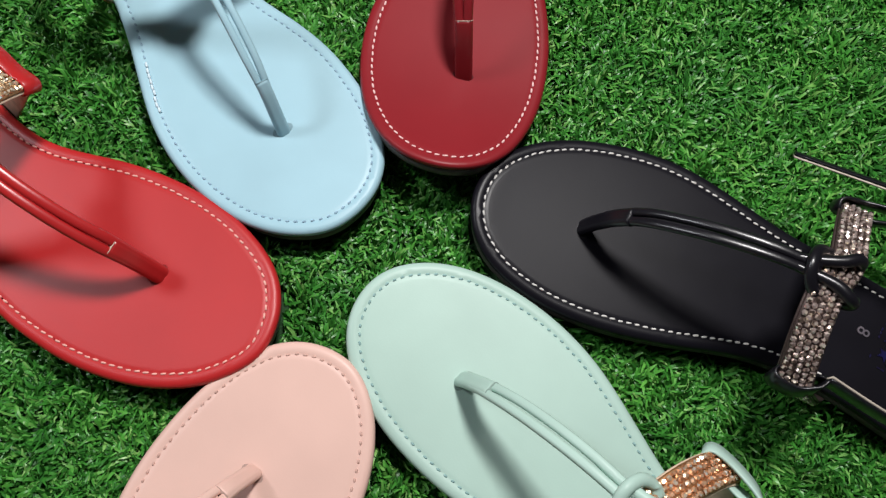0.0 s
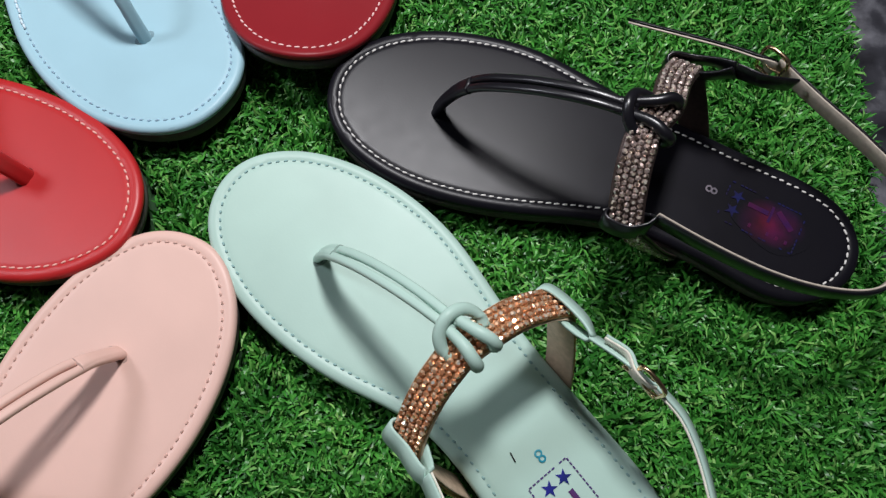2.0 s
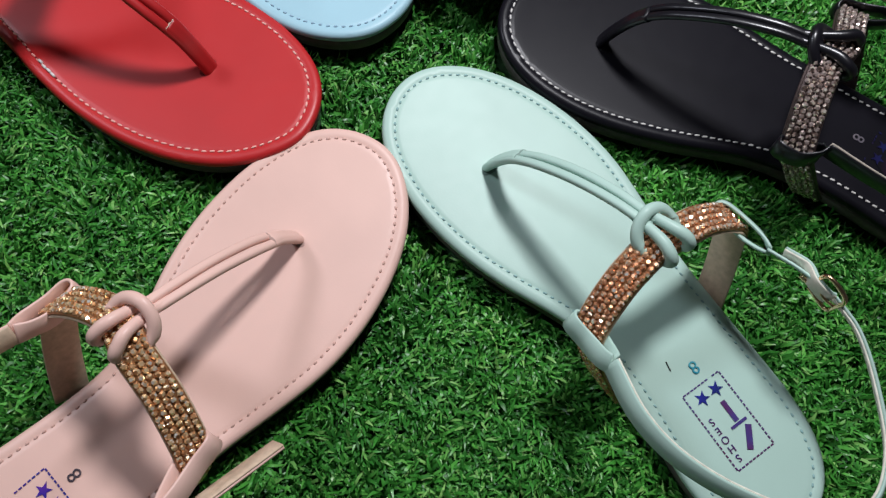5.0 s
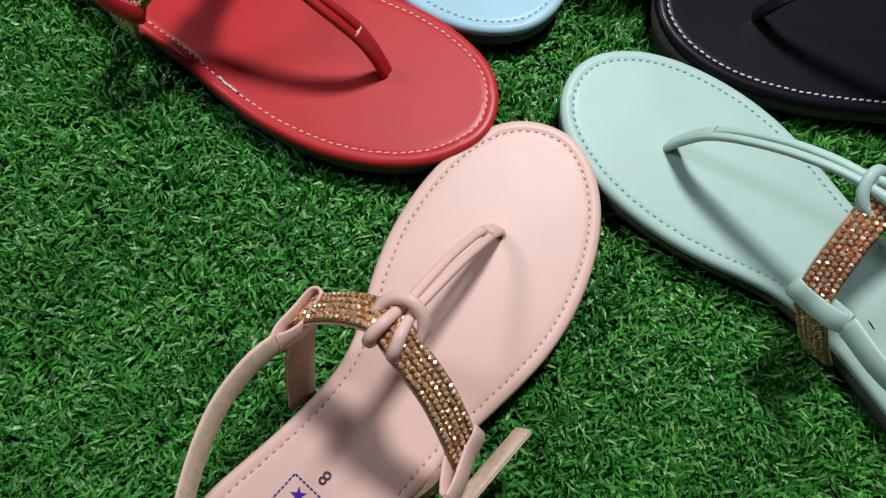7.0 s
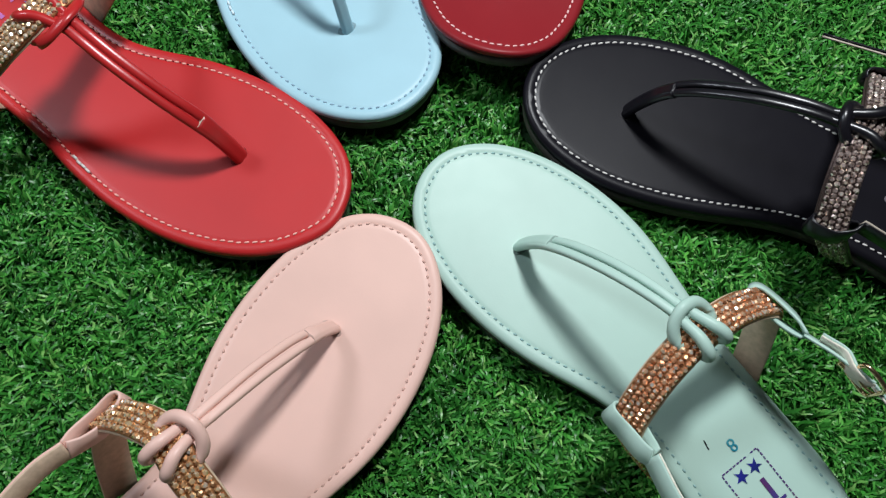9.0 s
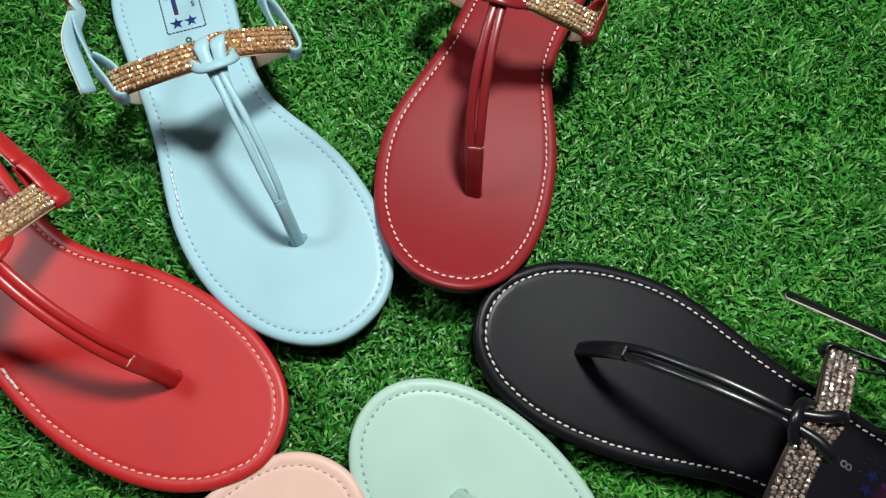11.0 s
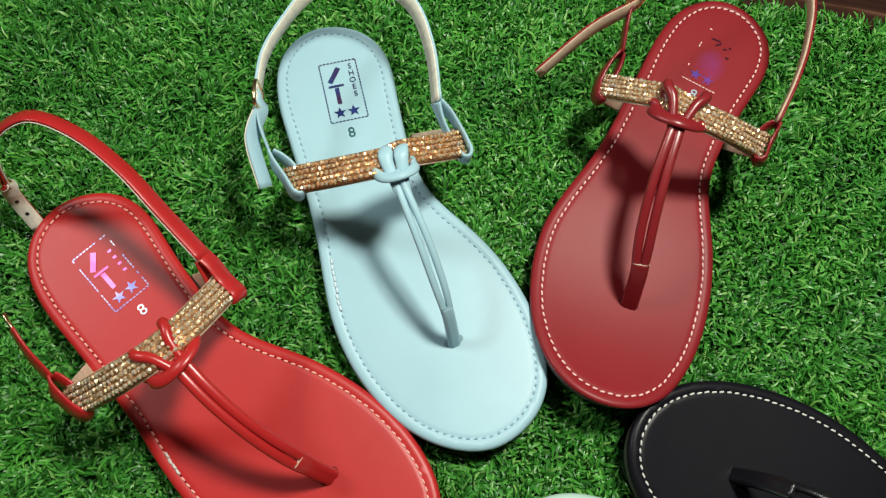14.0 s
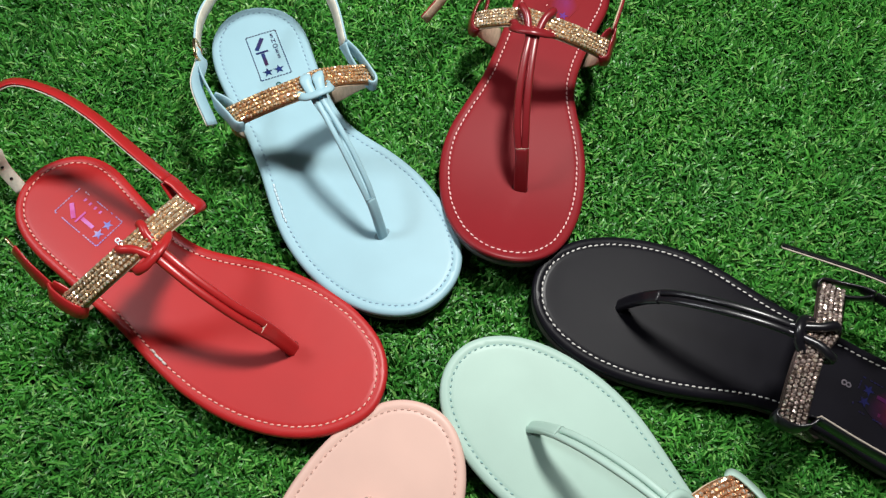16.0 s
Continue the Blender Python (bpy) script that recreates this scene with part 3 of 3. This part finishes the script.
    sweep(bm, line, np.repeat(across, len(line), 0), slab(BAND_W, 0.0014))
    band = part("instep_band", bm, bed, base, "curved band set with rows of gold stones")
    part("rhinestone_setting", stone_mesh(rng, line, across), stone, band, "rows of small faceted stones", smooth=False)["kind"] = "stuff"
    bm = bmesh.new()
    b2 = even(line, 0.004)
    mid = len(line) // 2
    up = np.cross(line[mid + 1] - line[mid - 1], across[0])[2]
    sweep(bm, b2, np.repeat(across, len(b2), 0), slab(BAND_W + 0.001, 0.0010, -0.0012 if up > 0 else 0.0012))
    part("band_lining", bm, BED_GREY if colour == "black" else LINING, band, "dark inner lining" if colour == "black" else "beige inner lining")
    # knot: a bight over the cords, and two cords over the band
    bm = bmesh.new()
    p = spline([(-0.0092, -0.0800, 0.0650), (-0.0106, -0.0760, 0.0672), (-0.0068, -0.0716, 0.0704), (0.0010, -0.0698, 0.0727), (0.0090, -0.0716, 0.0704),
                (0.0126, -0.0760, 0.0668), (0.0112, -0.0805, 0.0645)], 6)
    if colour not in ("red", "maroon"):
        p = p * (0.76, 1.0, 1.0) + (0.0004, 0.0, 0.0014 if colour in FLAT else 0.0006)
    p = turned(p, KNOT_TURN.get(colour, 0.0)) + shift
    sweep(bm, p, np.tile(np.array([[0.0, 1.0, 0.35]]), (len(p), 1)), oval(*BIGHT.get(colour, (0.0024, 0.0020)), 14))
    part("knot_bight", bm, CORD[colour], base)
    for s in (-1, 1):
        bm = bmesh.new()
        r = FLAT.get(colour, (0.0024, 0.0024, 0.0))
        over = 0.0726 + (r[1] - 0.0012 if colour in FLAT else 0.0)
        bend = [(s * (flare * 0.95 if colour in FLAT else 0.0014 + flare * 0.4) + 0.001, -0.0790 + r[2] * 0.5, over), (s * flare + 0.001, -0.0850 + r[2], over),
                (s * (flare + 0.0004) + 0.001, -0.0880 + r[2], 0.0698), (s * flare + 0.001, -0.0868 + r[2], 0.0660), (s * flare * 0.8, -0.0820 + r[2], 0.0650)]
        start = [thong[k] + (s * 0.0018, 0.0, -0.0005) for k in (-8, -4)]
        p = spline(np.vstack([start, turned(np.array(bend), KNOT_TURN.get(colour, 0.0)) + shift]), 6)
        rings = sweep(bm, p, np.tile(np.array([[1.0, 0, 0]]), (len(p), 1)), oval(r[0], r[1], 12))
        slim = thick / r[0] * 0.7
        for i, ring in enumerate(rings[:14]):
            for v in ring:
                v.co = Vector(p[i]) + (v.co - Vector(p[i])) * (slim + (1 - slim) * i / 14)
        part("knot_cord", bm, CORD[colour], base)
    # loops of the ankle strap round the band's shoulders
    for s, (cx, cy, cz), rear in ((-1, BANDS[colour][0], straps[0][0]), (1, BANDS[colour][3], straps[1][0])):
        w = unit(np.array((s * -(0.22 + 0.75 * (lean if s < 0 else LEAN_OUT.get(colour, abs(lean)))), 0.0, 0.97)))
        o = np.array((s * w[2], 0.0, -s * w[0]))
        c = np.array((cx, cy, cz))
        r = np.array(rear[:3])
        pts = [r + o * 0.0006, (r + c) / 2 + o * 0.0030 + np.array((0, -0.002, 0)), c + o * 0.0034 + np.array((0, -0.001, 0)), c + o * 0.0026 + np.array((0, 0.0065, 0)), c + np.array((0, 0.0088, 0)),
               c - o * 0.0026 + np.array((0, 0.0065, 0)), c - o * 0.0030 + np.array((0, -0.004, 0)), (r + c) / 2 - o * 0.0022 + np.array((0, -0.003, 0)), r - o * 0.0008]
        bm = bmesh.new()
        tip_in = lean if s < 0 else LEAN_OUT.get(colour, abs(lean))
        root = (-r[0] * tip_in / 0.045, -(r[1] + 0.13) * tip_in / 0.06, 1.0)
        ribbon(bm, pts, [root] + [w] * 7 + [root], 0.0085, 0.0014)
        part("strap_loop", bm, CORD[colour], base)
    # the ankle strap itself, outside leather and inside lining
    for pts in straps:
        xyz = [q[:3] for q in pts]
        tip_in = lean if pts is straps[0] else LEAN_OUT.get(colour, abs(lean))
        ease_off = [0.15 if colour == "blue" and q[0] > 0.005 else 1.0 for q in pts]
        tilt = [(-q[0] * tip_in * k / 0.045, -(q[1] + 0.13) * tip_in * k / 0.06, 1.0) for q, k in zip(pts, ease_off)]
        both = spline(np.hstack([np.array(xyz, float), np.array(tilt, float)]), 10)
        path, side = both[:, :3], both[:, 3:]
        tan = unit(np.gradient(path, axis=0))
        o = np.cross(tan, unit(side - tan * (side * tan).sum(1, keepdims=True)))
        centre = np.array((0.0, -0.13, 0.05))
        sign = 1.0 if ((path - centre) * o).sum() > 0 else -1.0
        bm = bmesh.new()
        sweep(bm, path, side, slab(0.0085, 0.0013, 0.00045 * sign))
        strap = part("ankle_strap", bm, CORD[colour], base)
        bm = bmesh.new()
        sweep(bm, path, side, slab(0.0084, 0.0009, -0.0006 * sign))
        if pts is straps[0]:
            part("strap_lining", bm, LINING_PALE if colour in ("blue", "mint", "red") else LINING_GREY if colour == "black" else LINING, strap, "beige strap lining")
        else:
            bm.free()
    if tail:
        b, tip = tail[0], tail[1]
        bm = bmesh.new()
        bx = np.array(b[:3])
        d = unit(np.array(tail[2][:3], float) - bx) if len(tail) > 2 else np.array((0, -1.0, 0))
        side = np.array((0, 0, 1.0))
        o = unit(np.cross(d, side))
        hw, hl = 0.0070, 0.0050
        ring = [bx + side * a * hw + d * e * hl + o * k for a, e, k in ((-1, -1, .001), (-1, 1, .001), (0, 1.1, .002), (1, 1, .001), (1, -1, .001), (0, -1.1, .002), (-1, -1, .001))]
        p = even(spline(ring, 4), 0.0012)
        sweep(bm, p, np.tile(o[None], (len(p), 1)), oval(0.0009, 0.0009, 8))
        buckle = part("buckle", bm, GOLD, base, "small gold metal buckle")
        bm = bmesh.new()
        p = spline([bx - d * hl + o * 0.001, bx + o * 0.0032, bx + d * (hl + 0.001) + o * 0.002], 5)
        sweep(bm, p, np.tile(side[None], (len(p), 1)), oval(0.0006, 0.0006, 8))
        part("prong", bm, GOLD, buckle)
        if tip:
            tp = [bx + d * 0.002 + o * 0.0010, bx + o * 0.0020, bx - d * 0.006 + o * 0.0025] + [np.array(q[:3]) for q in tip]
            lie = TAIL_SIDE.get(colour, (0, 0, 1))
            sides = [(0, 0, math.copysign(1, lie[2]))] * 2 + [lie] * (len(tp) - 2)
            bm = bmesh.new()
            ribbon(bm, tp, sides, 0.0075, 0.0013, 0.0005)
            loose = part("strap_tail", bm, lea, base, "loose strap end past the buckle")
            bm = bmesh.new()
            ribbon(bm, tp, sides, 0.0077, 0.0009, -0.0006)
            if colour == "red":
                way = spline(tp, 8)
                tan = unit(np.gradient(way, axis=0))
                for k in (-12, -6):
                    # solid dark plug drawn for the shade inside the punched hole
                    hole = bmesh.new()
                    sweep(hole, [way[k] - np.cross(tan[k], lie) * 0.0014, way[k] + np.cross(tan[k], lie) * 0.0014], [lie, lie], oval(0.0009, 0.0009, 10))
                    part("strap_hole", hole, SHADE_AND_SCUFF["black"], loose, "punched strap hole", False)
            part("tail_lining", bm, LINING_PALE if colour in ("blue", "mint", "red") else LINING_GREY if colour == "black" else LINING, loose, "beige strap lining")
    if colour == "mint":
        for spot in ((0.0398, -0.1262, 0.0600), (0.0415, -0.1362, 0.0610)):
            bm = bmesh.new()
            p = spline([np.array(spot) + np.array((-0.12, 0.9, 0.25)) * u for u in (-0.0030, -0.0026, 0.0, 0.0026, 0.0030)], 3)
            rings = sweep(bm, p, np.tile(np.array([[0.0, 0.0, 1.0]]), (len(p), 1)), oval(0.0013, 0.0013, 10))
            for ring, q in ((rings[0], p[0]), (rings[-1], p[-1])):
                for v in ring:
                    v.co = Vector(q) + (v.co - Vector(q)) * 0.5
            part("buckle_roller", bm, GOLD, base, "small polished gold roller")
    if colour == "red":
        # the bare pin at the end of the short strap
        bm = bmesh.new()
        p = spline([(0.0350, -0.1345, 0.0600), (0.0338, -0.1390, 0.0612), (0.0325, -0.1440, 0.0612)], 5)
        sweep(bm, p, np.tile(np.array([[0.0, 0.0, 1.0]]), (len(p), 1)), oval(0.0008, 0.0008, 8))
        part("buckle_pin", bm, GOLD, base, "bare gold pin on the strap's end")
    stamp(base, colour, stamp_turn, worn)
    if colour == "mint":
        bm = bmesh.new()
        bar(bm, (-0.0052, -0.1178), 0.0042, 0.0005, radians(70), TOP + 0.0002)
        part("scuff", bm, SHADE_AND_SCUFF["black"], base, "thin dark scuff mark", False)
    return base


room()
# x, y, turn, the footbed's breadth and length against the pattern, the hole's shift
PLACES = {
    "blue": (0.0013, 0.2437, -141.2, 1.026, 0.991, 0.0024, -0.0010), "maroon": (0.0778, 0.2765, 172.3, 0.992, 0.987, 0.0011, -0.0006),
    "red": (-0.0423, 0.1728, -116.6, 1.070, 1.013, 0.0001, -0.0003), "mint": (0.0814, 0.1411, 48.4, 0.982, 1.030, 0.0020, -0.0028),
    "black": (0.1340, 0.2061, 73.6, 0.995, 1.013, 0.0042, 0.0021), "pink": (0.0058, 0.1004, -32.1, 0.999, 1.012, 0.0024, -0.0010),
}
WORDS = {
    "blue": "pale sky-blue leather thong sandal with gold stone band on artificial grass",
    "maroon": "dark maroon leather thong sandal with gold stone band and white stitching",
    "red": "bright red leather thong sandal with gold stone band on artificial grass",
    "mint": "mint-green leather thong sandal with copper-gold stone band and ankle strap",
    "black": "black leather thong sandal with bronze stone band and white stitching",
    "pink": "blush-pink leather thong sandal with gold stone band on artificial grass",
}
# inner strap (from its loop round the heel to the buckle), short outer strap (from its loop to the buckle)
STRAPS = {
    "blue": ([(-0.038, -0.100, 0.054), (-0.047, -0.125, 0.057), (-0.050, -0.150, 0.058), (-0.041, -0.170, 0.058), (-0.026, -0.180, 0.057), (-0.009, -0.179, 0.057), (0.008, -0.169, 0.058), (0.024, -0.155, 0.060), (0.035, -0.138, 0.060)],
             [(0.041, -0.112, 0.052), (0.040, -0.122, 0.056), (0.037, -0.133, 0.059)]),
    "maroon": ([(-0.035, -0.098, 0.053), (-0.038, -0.120, 0.056), (-0.039, -0.142, 0.057), (-0.036, -0.166, 0.058), (-0.024, -0.186, 0.058), (-0.004, -0.192, 0.058), (0.016, -0.178, 0.058), (0.033, -0.154, 0.058), (0.046, -0.137, 0.058)],
               [(0.043, -0.113, 0.048), (0.045, -0.124, 0.053), (0.046, -0.134, 0.057)]),
    "red": ([(-0.037, -0.100, 0.054), (-0.0404, -0.1268, 0.0597), (-0.0432, -0.1495, 0.0668), (-0.0422, -0.1731, 0.0724), (-0.0348, -0.1927, 0.0754), (-0.0199, -0.2042, 0.0660), (-0.0118, -0.2047, 0.0520), (-0.0069, -0.2055, 0.0360)],
            [(0.0405, -0.115, 0.050), (0.0380, -0.126, 0.056), (0.0345, -0.137, 0.060)]),
    "mint": ([(-0.0345, -0.098, 0.053), (-0.0415, -0.117, 0.055), (-0.042, -0.136, 0.055), (-0.036, -0.158, 0.055), (-0.024, -0.180, 0.055), (-0.006, -0.193, 0.055), (0.013, -0.187, 0.055), (0.029, -0.170, 0.056), (0.039, -0.152, 0.059), (0.041, -0.136, 0.062)],
             [(0.041, -0.110, 0.055), (0.041, -0.120, 0.059), (0.041, -0.130, 0.061)]),
    "black": ([(-0.034, -0.097, 0.053), (-0.039, -0.119, 0.052), (-0.043, -0.142, 0.052), (-0.043, -0.163, 0.052), (-0.038, -0.181, 0.052), (-0.026, -0.191, 0.052), (-0.009, -0.194, 0.052), (0.010, -0.187, 0.052), (0.023, -0.171, 0.052), (0.037, -0.150, 0.051), (0.050, -0.132, 0.050)],
              [(0.037, -0.114, 0.056), (0.034, -0.125, 0.058), (0.038, -0.138, 0.055)]),
    "pink": ([(-0.038, -0.096, 0.054), (-0.0405, -0.108, 0.056), (-0.0405, -0.126, 0.056), (-0.0350, -0.146, 0.056), (-0.0245, -0.168, 0.056), (-0.012, -0.184, 0.055), (0.008, -0.184, 0.054), (0.026, -0.168, 0.054), (0.040, -0.142, 0.054)],
             [(0.042, -0.108, 0.052), (0.043, -0.122, 0.054), (0.042, -0.134, 0.054)]),
}
# buckle's place, the loose end beyond it, and where the strap comes from
TAILS = {
    "blue": ((0.0365, -0.1360, 0.0600), [(0.046, -0.120, 0.055), (0.050, -0.100, 0.046)], (0.030, -0.150, 0.060)),
    "maroon": ((0.0465, -0.1360, 0.0580), [(0.062, -0.118, 0.049), (0.079, -0.095, 0.036)], (0.036, -0.150, 0.058)),
    "red": ((-0.0069, -0.2055, 0.0360), [(-0.0029, -0.2024, 0.0200), (-0.0002, -0.1944, 0.0080)], (-0.0118, -0.2047, 0.0520)),
    "mint": ((0.0410, -0.1340, 0.0625), [(0.043, -0.122, 0.061), (0.043, -0.114, 0.058)], (0.039, -0.150, 0.060)),
    "black": ((0.0500, -0.1300, 0.0500), [(0.054, -0.108, 0.047), (0.057, -0.069, 0.042)], (0.040, -0.146, 0.051)),
    "pink": ((0.0420, -0.1390, 0.0540), [(0.046, -0.110, 0.045), (0.054, -0.070, 0.026)], (0.036, -0.152, 0.054)),
}
TAIL_SIDE = {"pink": (0.65, 0.1, 0.75), "red": (0.858, -0.514, 0.0), "black": (-0.8, 0.1, 1.0), "blue": (-0.6, 0.25, -0.75), "maroon": (0.15, -0.12, 1.0)}
STAMP_TURN = {"blue": -13.4, "mint": -9.0, "red": -8.0, "maroon": -12.0, "black": -11.5, "pink": -9.0}
FLAT = {"blue": (0.0033, 0.0013, 0.003)}
BIGHT = {"blue": (0.0024, 0.0013), "maroon": (0.0034, 0.0017), "red": (0.0029, 0.0017)}
KNOT_TURN = {"blue": -19.0}
STRAIGHT = {"pink": 0.55, "black": -0.35}
LEAN_OUT = {"blue": 0.05, "red": 0.6}
BOW = {"maroon": 0.0045, "red": 0.0040, "mint": 0.0014, "black": 0.0010}
FLARE = {"blue": 0.0034, "maroon": 0.0085, "red": 0.0075, "mint": 0.0044, "black": 0.0075, "pink": 0.0044}
DOUBLED = {"blue": (-0.066, -0.040), "red": (-0.064, -0.052)}
LEAN = {"blue": -0.4, "maroon": 0.1, "red": 1.2, "mint": 0.6, "black": 0.0, "pink": -0.65}
# shifts of the knot across and along
KNOT = {"blue": (-0.0055, 0.0036), "maroon": (0.0108, -0.0012), "red": (0.0013, 0.0014), "mint": (0.0068, 0.0012), "black": (-0.0024, -0.0042), "pink": (-0.0051, 0.0084)}
# shifts of the stamp and of the size number
STAMP_AT = {"blue": (-0.0014, 0.0015), "maroon": (0.0, 0.0004), "red": (0.0006, 0.0024), "mint": (0.0026, 0.0), "black": (0.0042, 0.0), "pink": (0.0015, 0.0)}
DIGIT_AT = {"red": (0.0, 0.0012), "mint": (0.0022, 0.0), "black": (0.0012, 0.0), "blue": (0.0006, 0.0006)}
WORN = {"blue": 0.0, "mint": 0.04, "pink": 0.05, "red": 0.2, "maroon": 0.6, "black": 0.45}
for key, (px, py, turn, *fit) in PLACES.items():
    stone = STONE_GREY if key == "black" else STONE_PALE if key in ("maroon", "red") else STONE_COPPER if key == "mint" else STONE_GOLD
    sandal(key, px, py, turn, fit, WORDS[key], STRAPS[key], TAILS[key], stone, BED_GREY if key == "black" else BED_GOLD, STAMP_TURN[key], WORN[key], LEAN[key], KNOT[key], FLARE[key])


# ---- artificial grass ----
def blade_material():
    m, nodes, links, b = material("grass_blade", (0.03, 0.16, 0.03), 0.36)
    b.inputs["Specular IOR Level"].default_value = 0.30
    g = nodes.new("ShaderNodeNewGeometry")
    r = ramp(nodes, links, g.outputs["Random Per Island"], [(0.0, (0.020, 0.115, 0.016)), (0.5, (0.052, 0.255, 0.034)), (0.85, (0.105, 0.365, 0.060)), (1.0, (0.23, 0.47, 0.13))])
    n = noise_node(nodes, links, 22.0, 3.0)
    t = ramp(nodes, links, n.outputs["Fac"], [(0.3, (0.75, 0.8, 0.8)), (0.7, (1.15, 1.1, 1.0))])
    mix = nodes.new("ShaderNodeMix")
    mix.data_type, mix.blend_type = "RGBA", "MULTIPLY"
    mix.inputs["Factor"].default_value = 1.0
    links.new(r.outputs["Color"], mix.inputs["A"])
    links.new(t.outputs["Color"], mix.inputs["B"])
    links.new(mix.outputs["Result"], b.inputs["Base Color"])
    return m


MAT_X0, MAT_X1, MAT_Y0, MAT_Y1 = -0.55, 0.340, -0.30, 0.478


def inside(px, py):
    """Which of the points lie under a sandal."""
    hit = np.zeros(len(px), bool)
    for colour, (x, y, turn, sx, sy, _, _) in PLACES.items():
        line, inward = lasted(colour, np.array((sx, sy)))
        poly = line + inward * 0.0015
        c, s = math.cos(radians(turn)), math.sin(radians(turn))
        lx, ly = (px - x) * c + (py - y) * s, -(px - x) * s + (py - y) * c
        near = (np.abs(lx) < 0.06) & (ly > -0.2) & (ly < (0.028 if LAST[colour][0] > 0.01 else 0.06))
        ax, ay = lx[near], ly[near]
        odd = np.zeros(len(ax), bool)
        for (x0, y0), (x1, y1) in zip(poly, np.roll(poly, -1, 0)):
            if y0 != y1:
                odd ^= ((y0 > ay) != (y1 > ay)) & (ax < (x1 - x0) * (ay - y0) / (y1 - y0) + x0)
        hit[near] |= odd
    return hit


def grass():
    mat = new("artificial_grass_mat")
    tagged(mat, "green artificial grass mat with short curled plastic blades", "grass mat", kind="structure")
    bm = bmesh.new()
    box(bm, MAT_X0, MAT_Y0, -0.0110, MAT_X1, MAT_Y1, -0.0085)
    part("backing", bm, plain("mat_backing", (0.012, 0.050, 0.012), 0.9, 300), mat, "dark green woven backing", smooth=False)
    rng = np.random.default_rng(5)
    area = (MAT_X1 - MAT_X0) * (MAT_Y1 - MAT_Y0)
    n = int(area * BLADES)
    bx, by = rng.uniform(MAT_X0, MAT_X1, n), rng.uniform(MAT_Y0, MAT_Y1, n)
    # lean: partly shared within a clump, partly a blade's own
    cell = 0.011
    gx, gy = ((bx - MAT_X0) / cell).astype(int), ((by - MAT_Y0) / cell).astype(int)
    table = rng.uniform(0, 2 * math.pi, (200, 200))
    ang = table[gx % 200, gy % 200] + rng.normal(0, 1.1, n)
    length = rng.uniform(0.0080, 0.0140, n)
    lean = np.clip(rng.normal(0.50, 0.25, n), 0.03, 1.2)
    bend = rng.normal(0.50, 0.35, n)
    wide = rng.uniform(0.0009, 0.0017, n)
    twist = ang + math.pi / 2 + rng.normal(0, 0.5, n)
    d = np.stack([np.cos(ang), np.sin(ang)], 1)
    half = length * 0.45
    mx, mz = np.sin(lean) * half, np.cos(lean) * half
    l2 = np.clip(lean + bend, 0.0, 2.0)
    kx, kz = mx + np.sin(l2) * length * 0.30, mz + np.cos(l2) * length * 0.30
    l3 = np.clip(l2 + bend * 1.1, 0.0, 2.4)
    tx, tz = kx + np.sin(l3) * length * 0.25, kz + np.cos(l3) * length * 0.25
    veer = rng.normal(0, 0.35, n)
    d2 = np.stack([np.cos(ang + veer), np.sin(ang + veer)], 1)
    base = np.stack([bx, by, np.full(n, -0.0088)], 1)
    mid = base + np.concatenate([d * mx[:, None], mz[:, None]], 1)
    knee = base + np.concatenate([d * kx[:, None], kz[:, None]], 1)
    tip = base + np.concatenate([d * kx[:, None] + d2 * (tx - kx)[:, None], tz[:, None]], 1)
    keep = ~(inside(bx, by) | inside(mid[:, 0], mid[:, 1]) | inside(tip[:, 0], tip[:, 1]))
    base, mid, knee, tip, wide, twist = base[keep], mid[keep], knee[keep], tip[keep], wide[keep], twist[keep]
    n = len(base)
    w = np.stack([np.cos(twist), np.sin(twist), np.zeros(n)], 1) * (wide / 2)[:, None]
    co = np.stack([base - w * 0.8, base + w * 0.8, mid - w, mid + w, knee - w * 0.92, knee + w * 0.92, tip - w * 0.32, tip + w * 0.32], 1).reshape(-1, 3)
    k = np.arange(n)[:, None] * 8
    quads = np.concatenate([k + np.array([[0, 1, 3, 2]]), k + np.array([[2, 3, 5, 4]]), k + np.array([[4, 5, 7, 6]])], 1).reshape(-1, 4)
    me = bpy.data.meshes.new("grass_blades")
    me.vertices.add(len(co))
    me.vertices.foreach_set("co", co.ravel())
    me.loops.add(quads.size)
    me.loops.foreach_set("vertex_index", quads.ravel().astype(np.int32))
    me.polygons.add(len(quads))
    me.polygons.foreach_set("loop_start", (np.arange(len(quads)) * 4).astype(np.int32))
    me.polygons.foreach_set("use_smooth", np.ones(len(quads), bool))
    me.update(calc_edges=True)
    me.validate()
    me.materials.append(blade_material())
    ob = new("grass_blades", me)
    ob.parent = mat
    ob["kind"] = "stuff"


BLADES = 640000
grass()
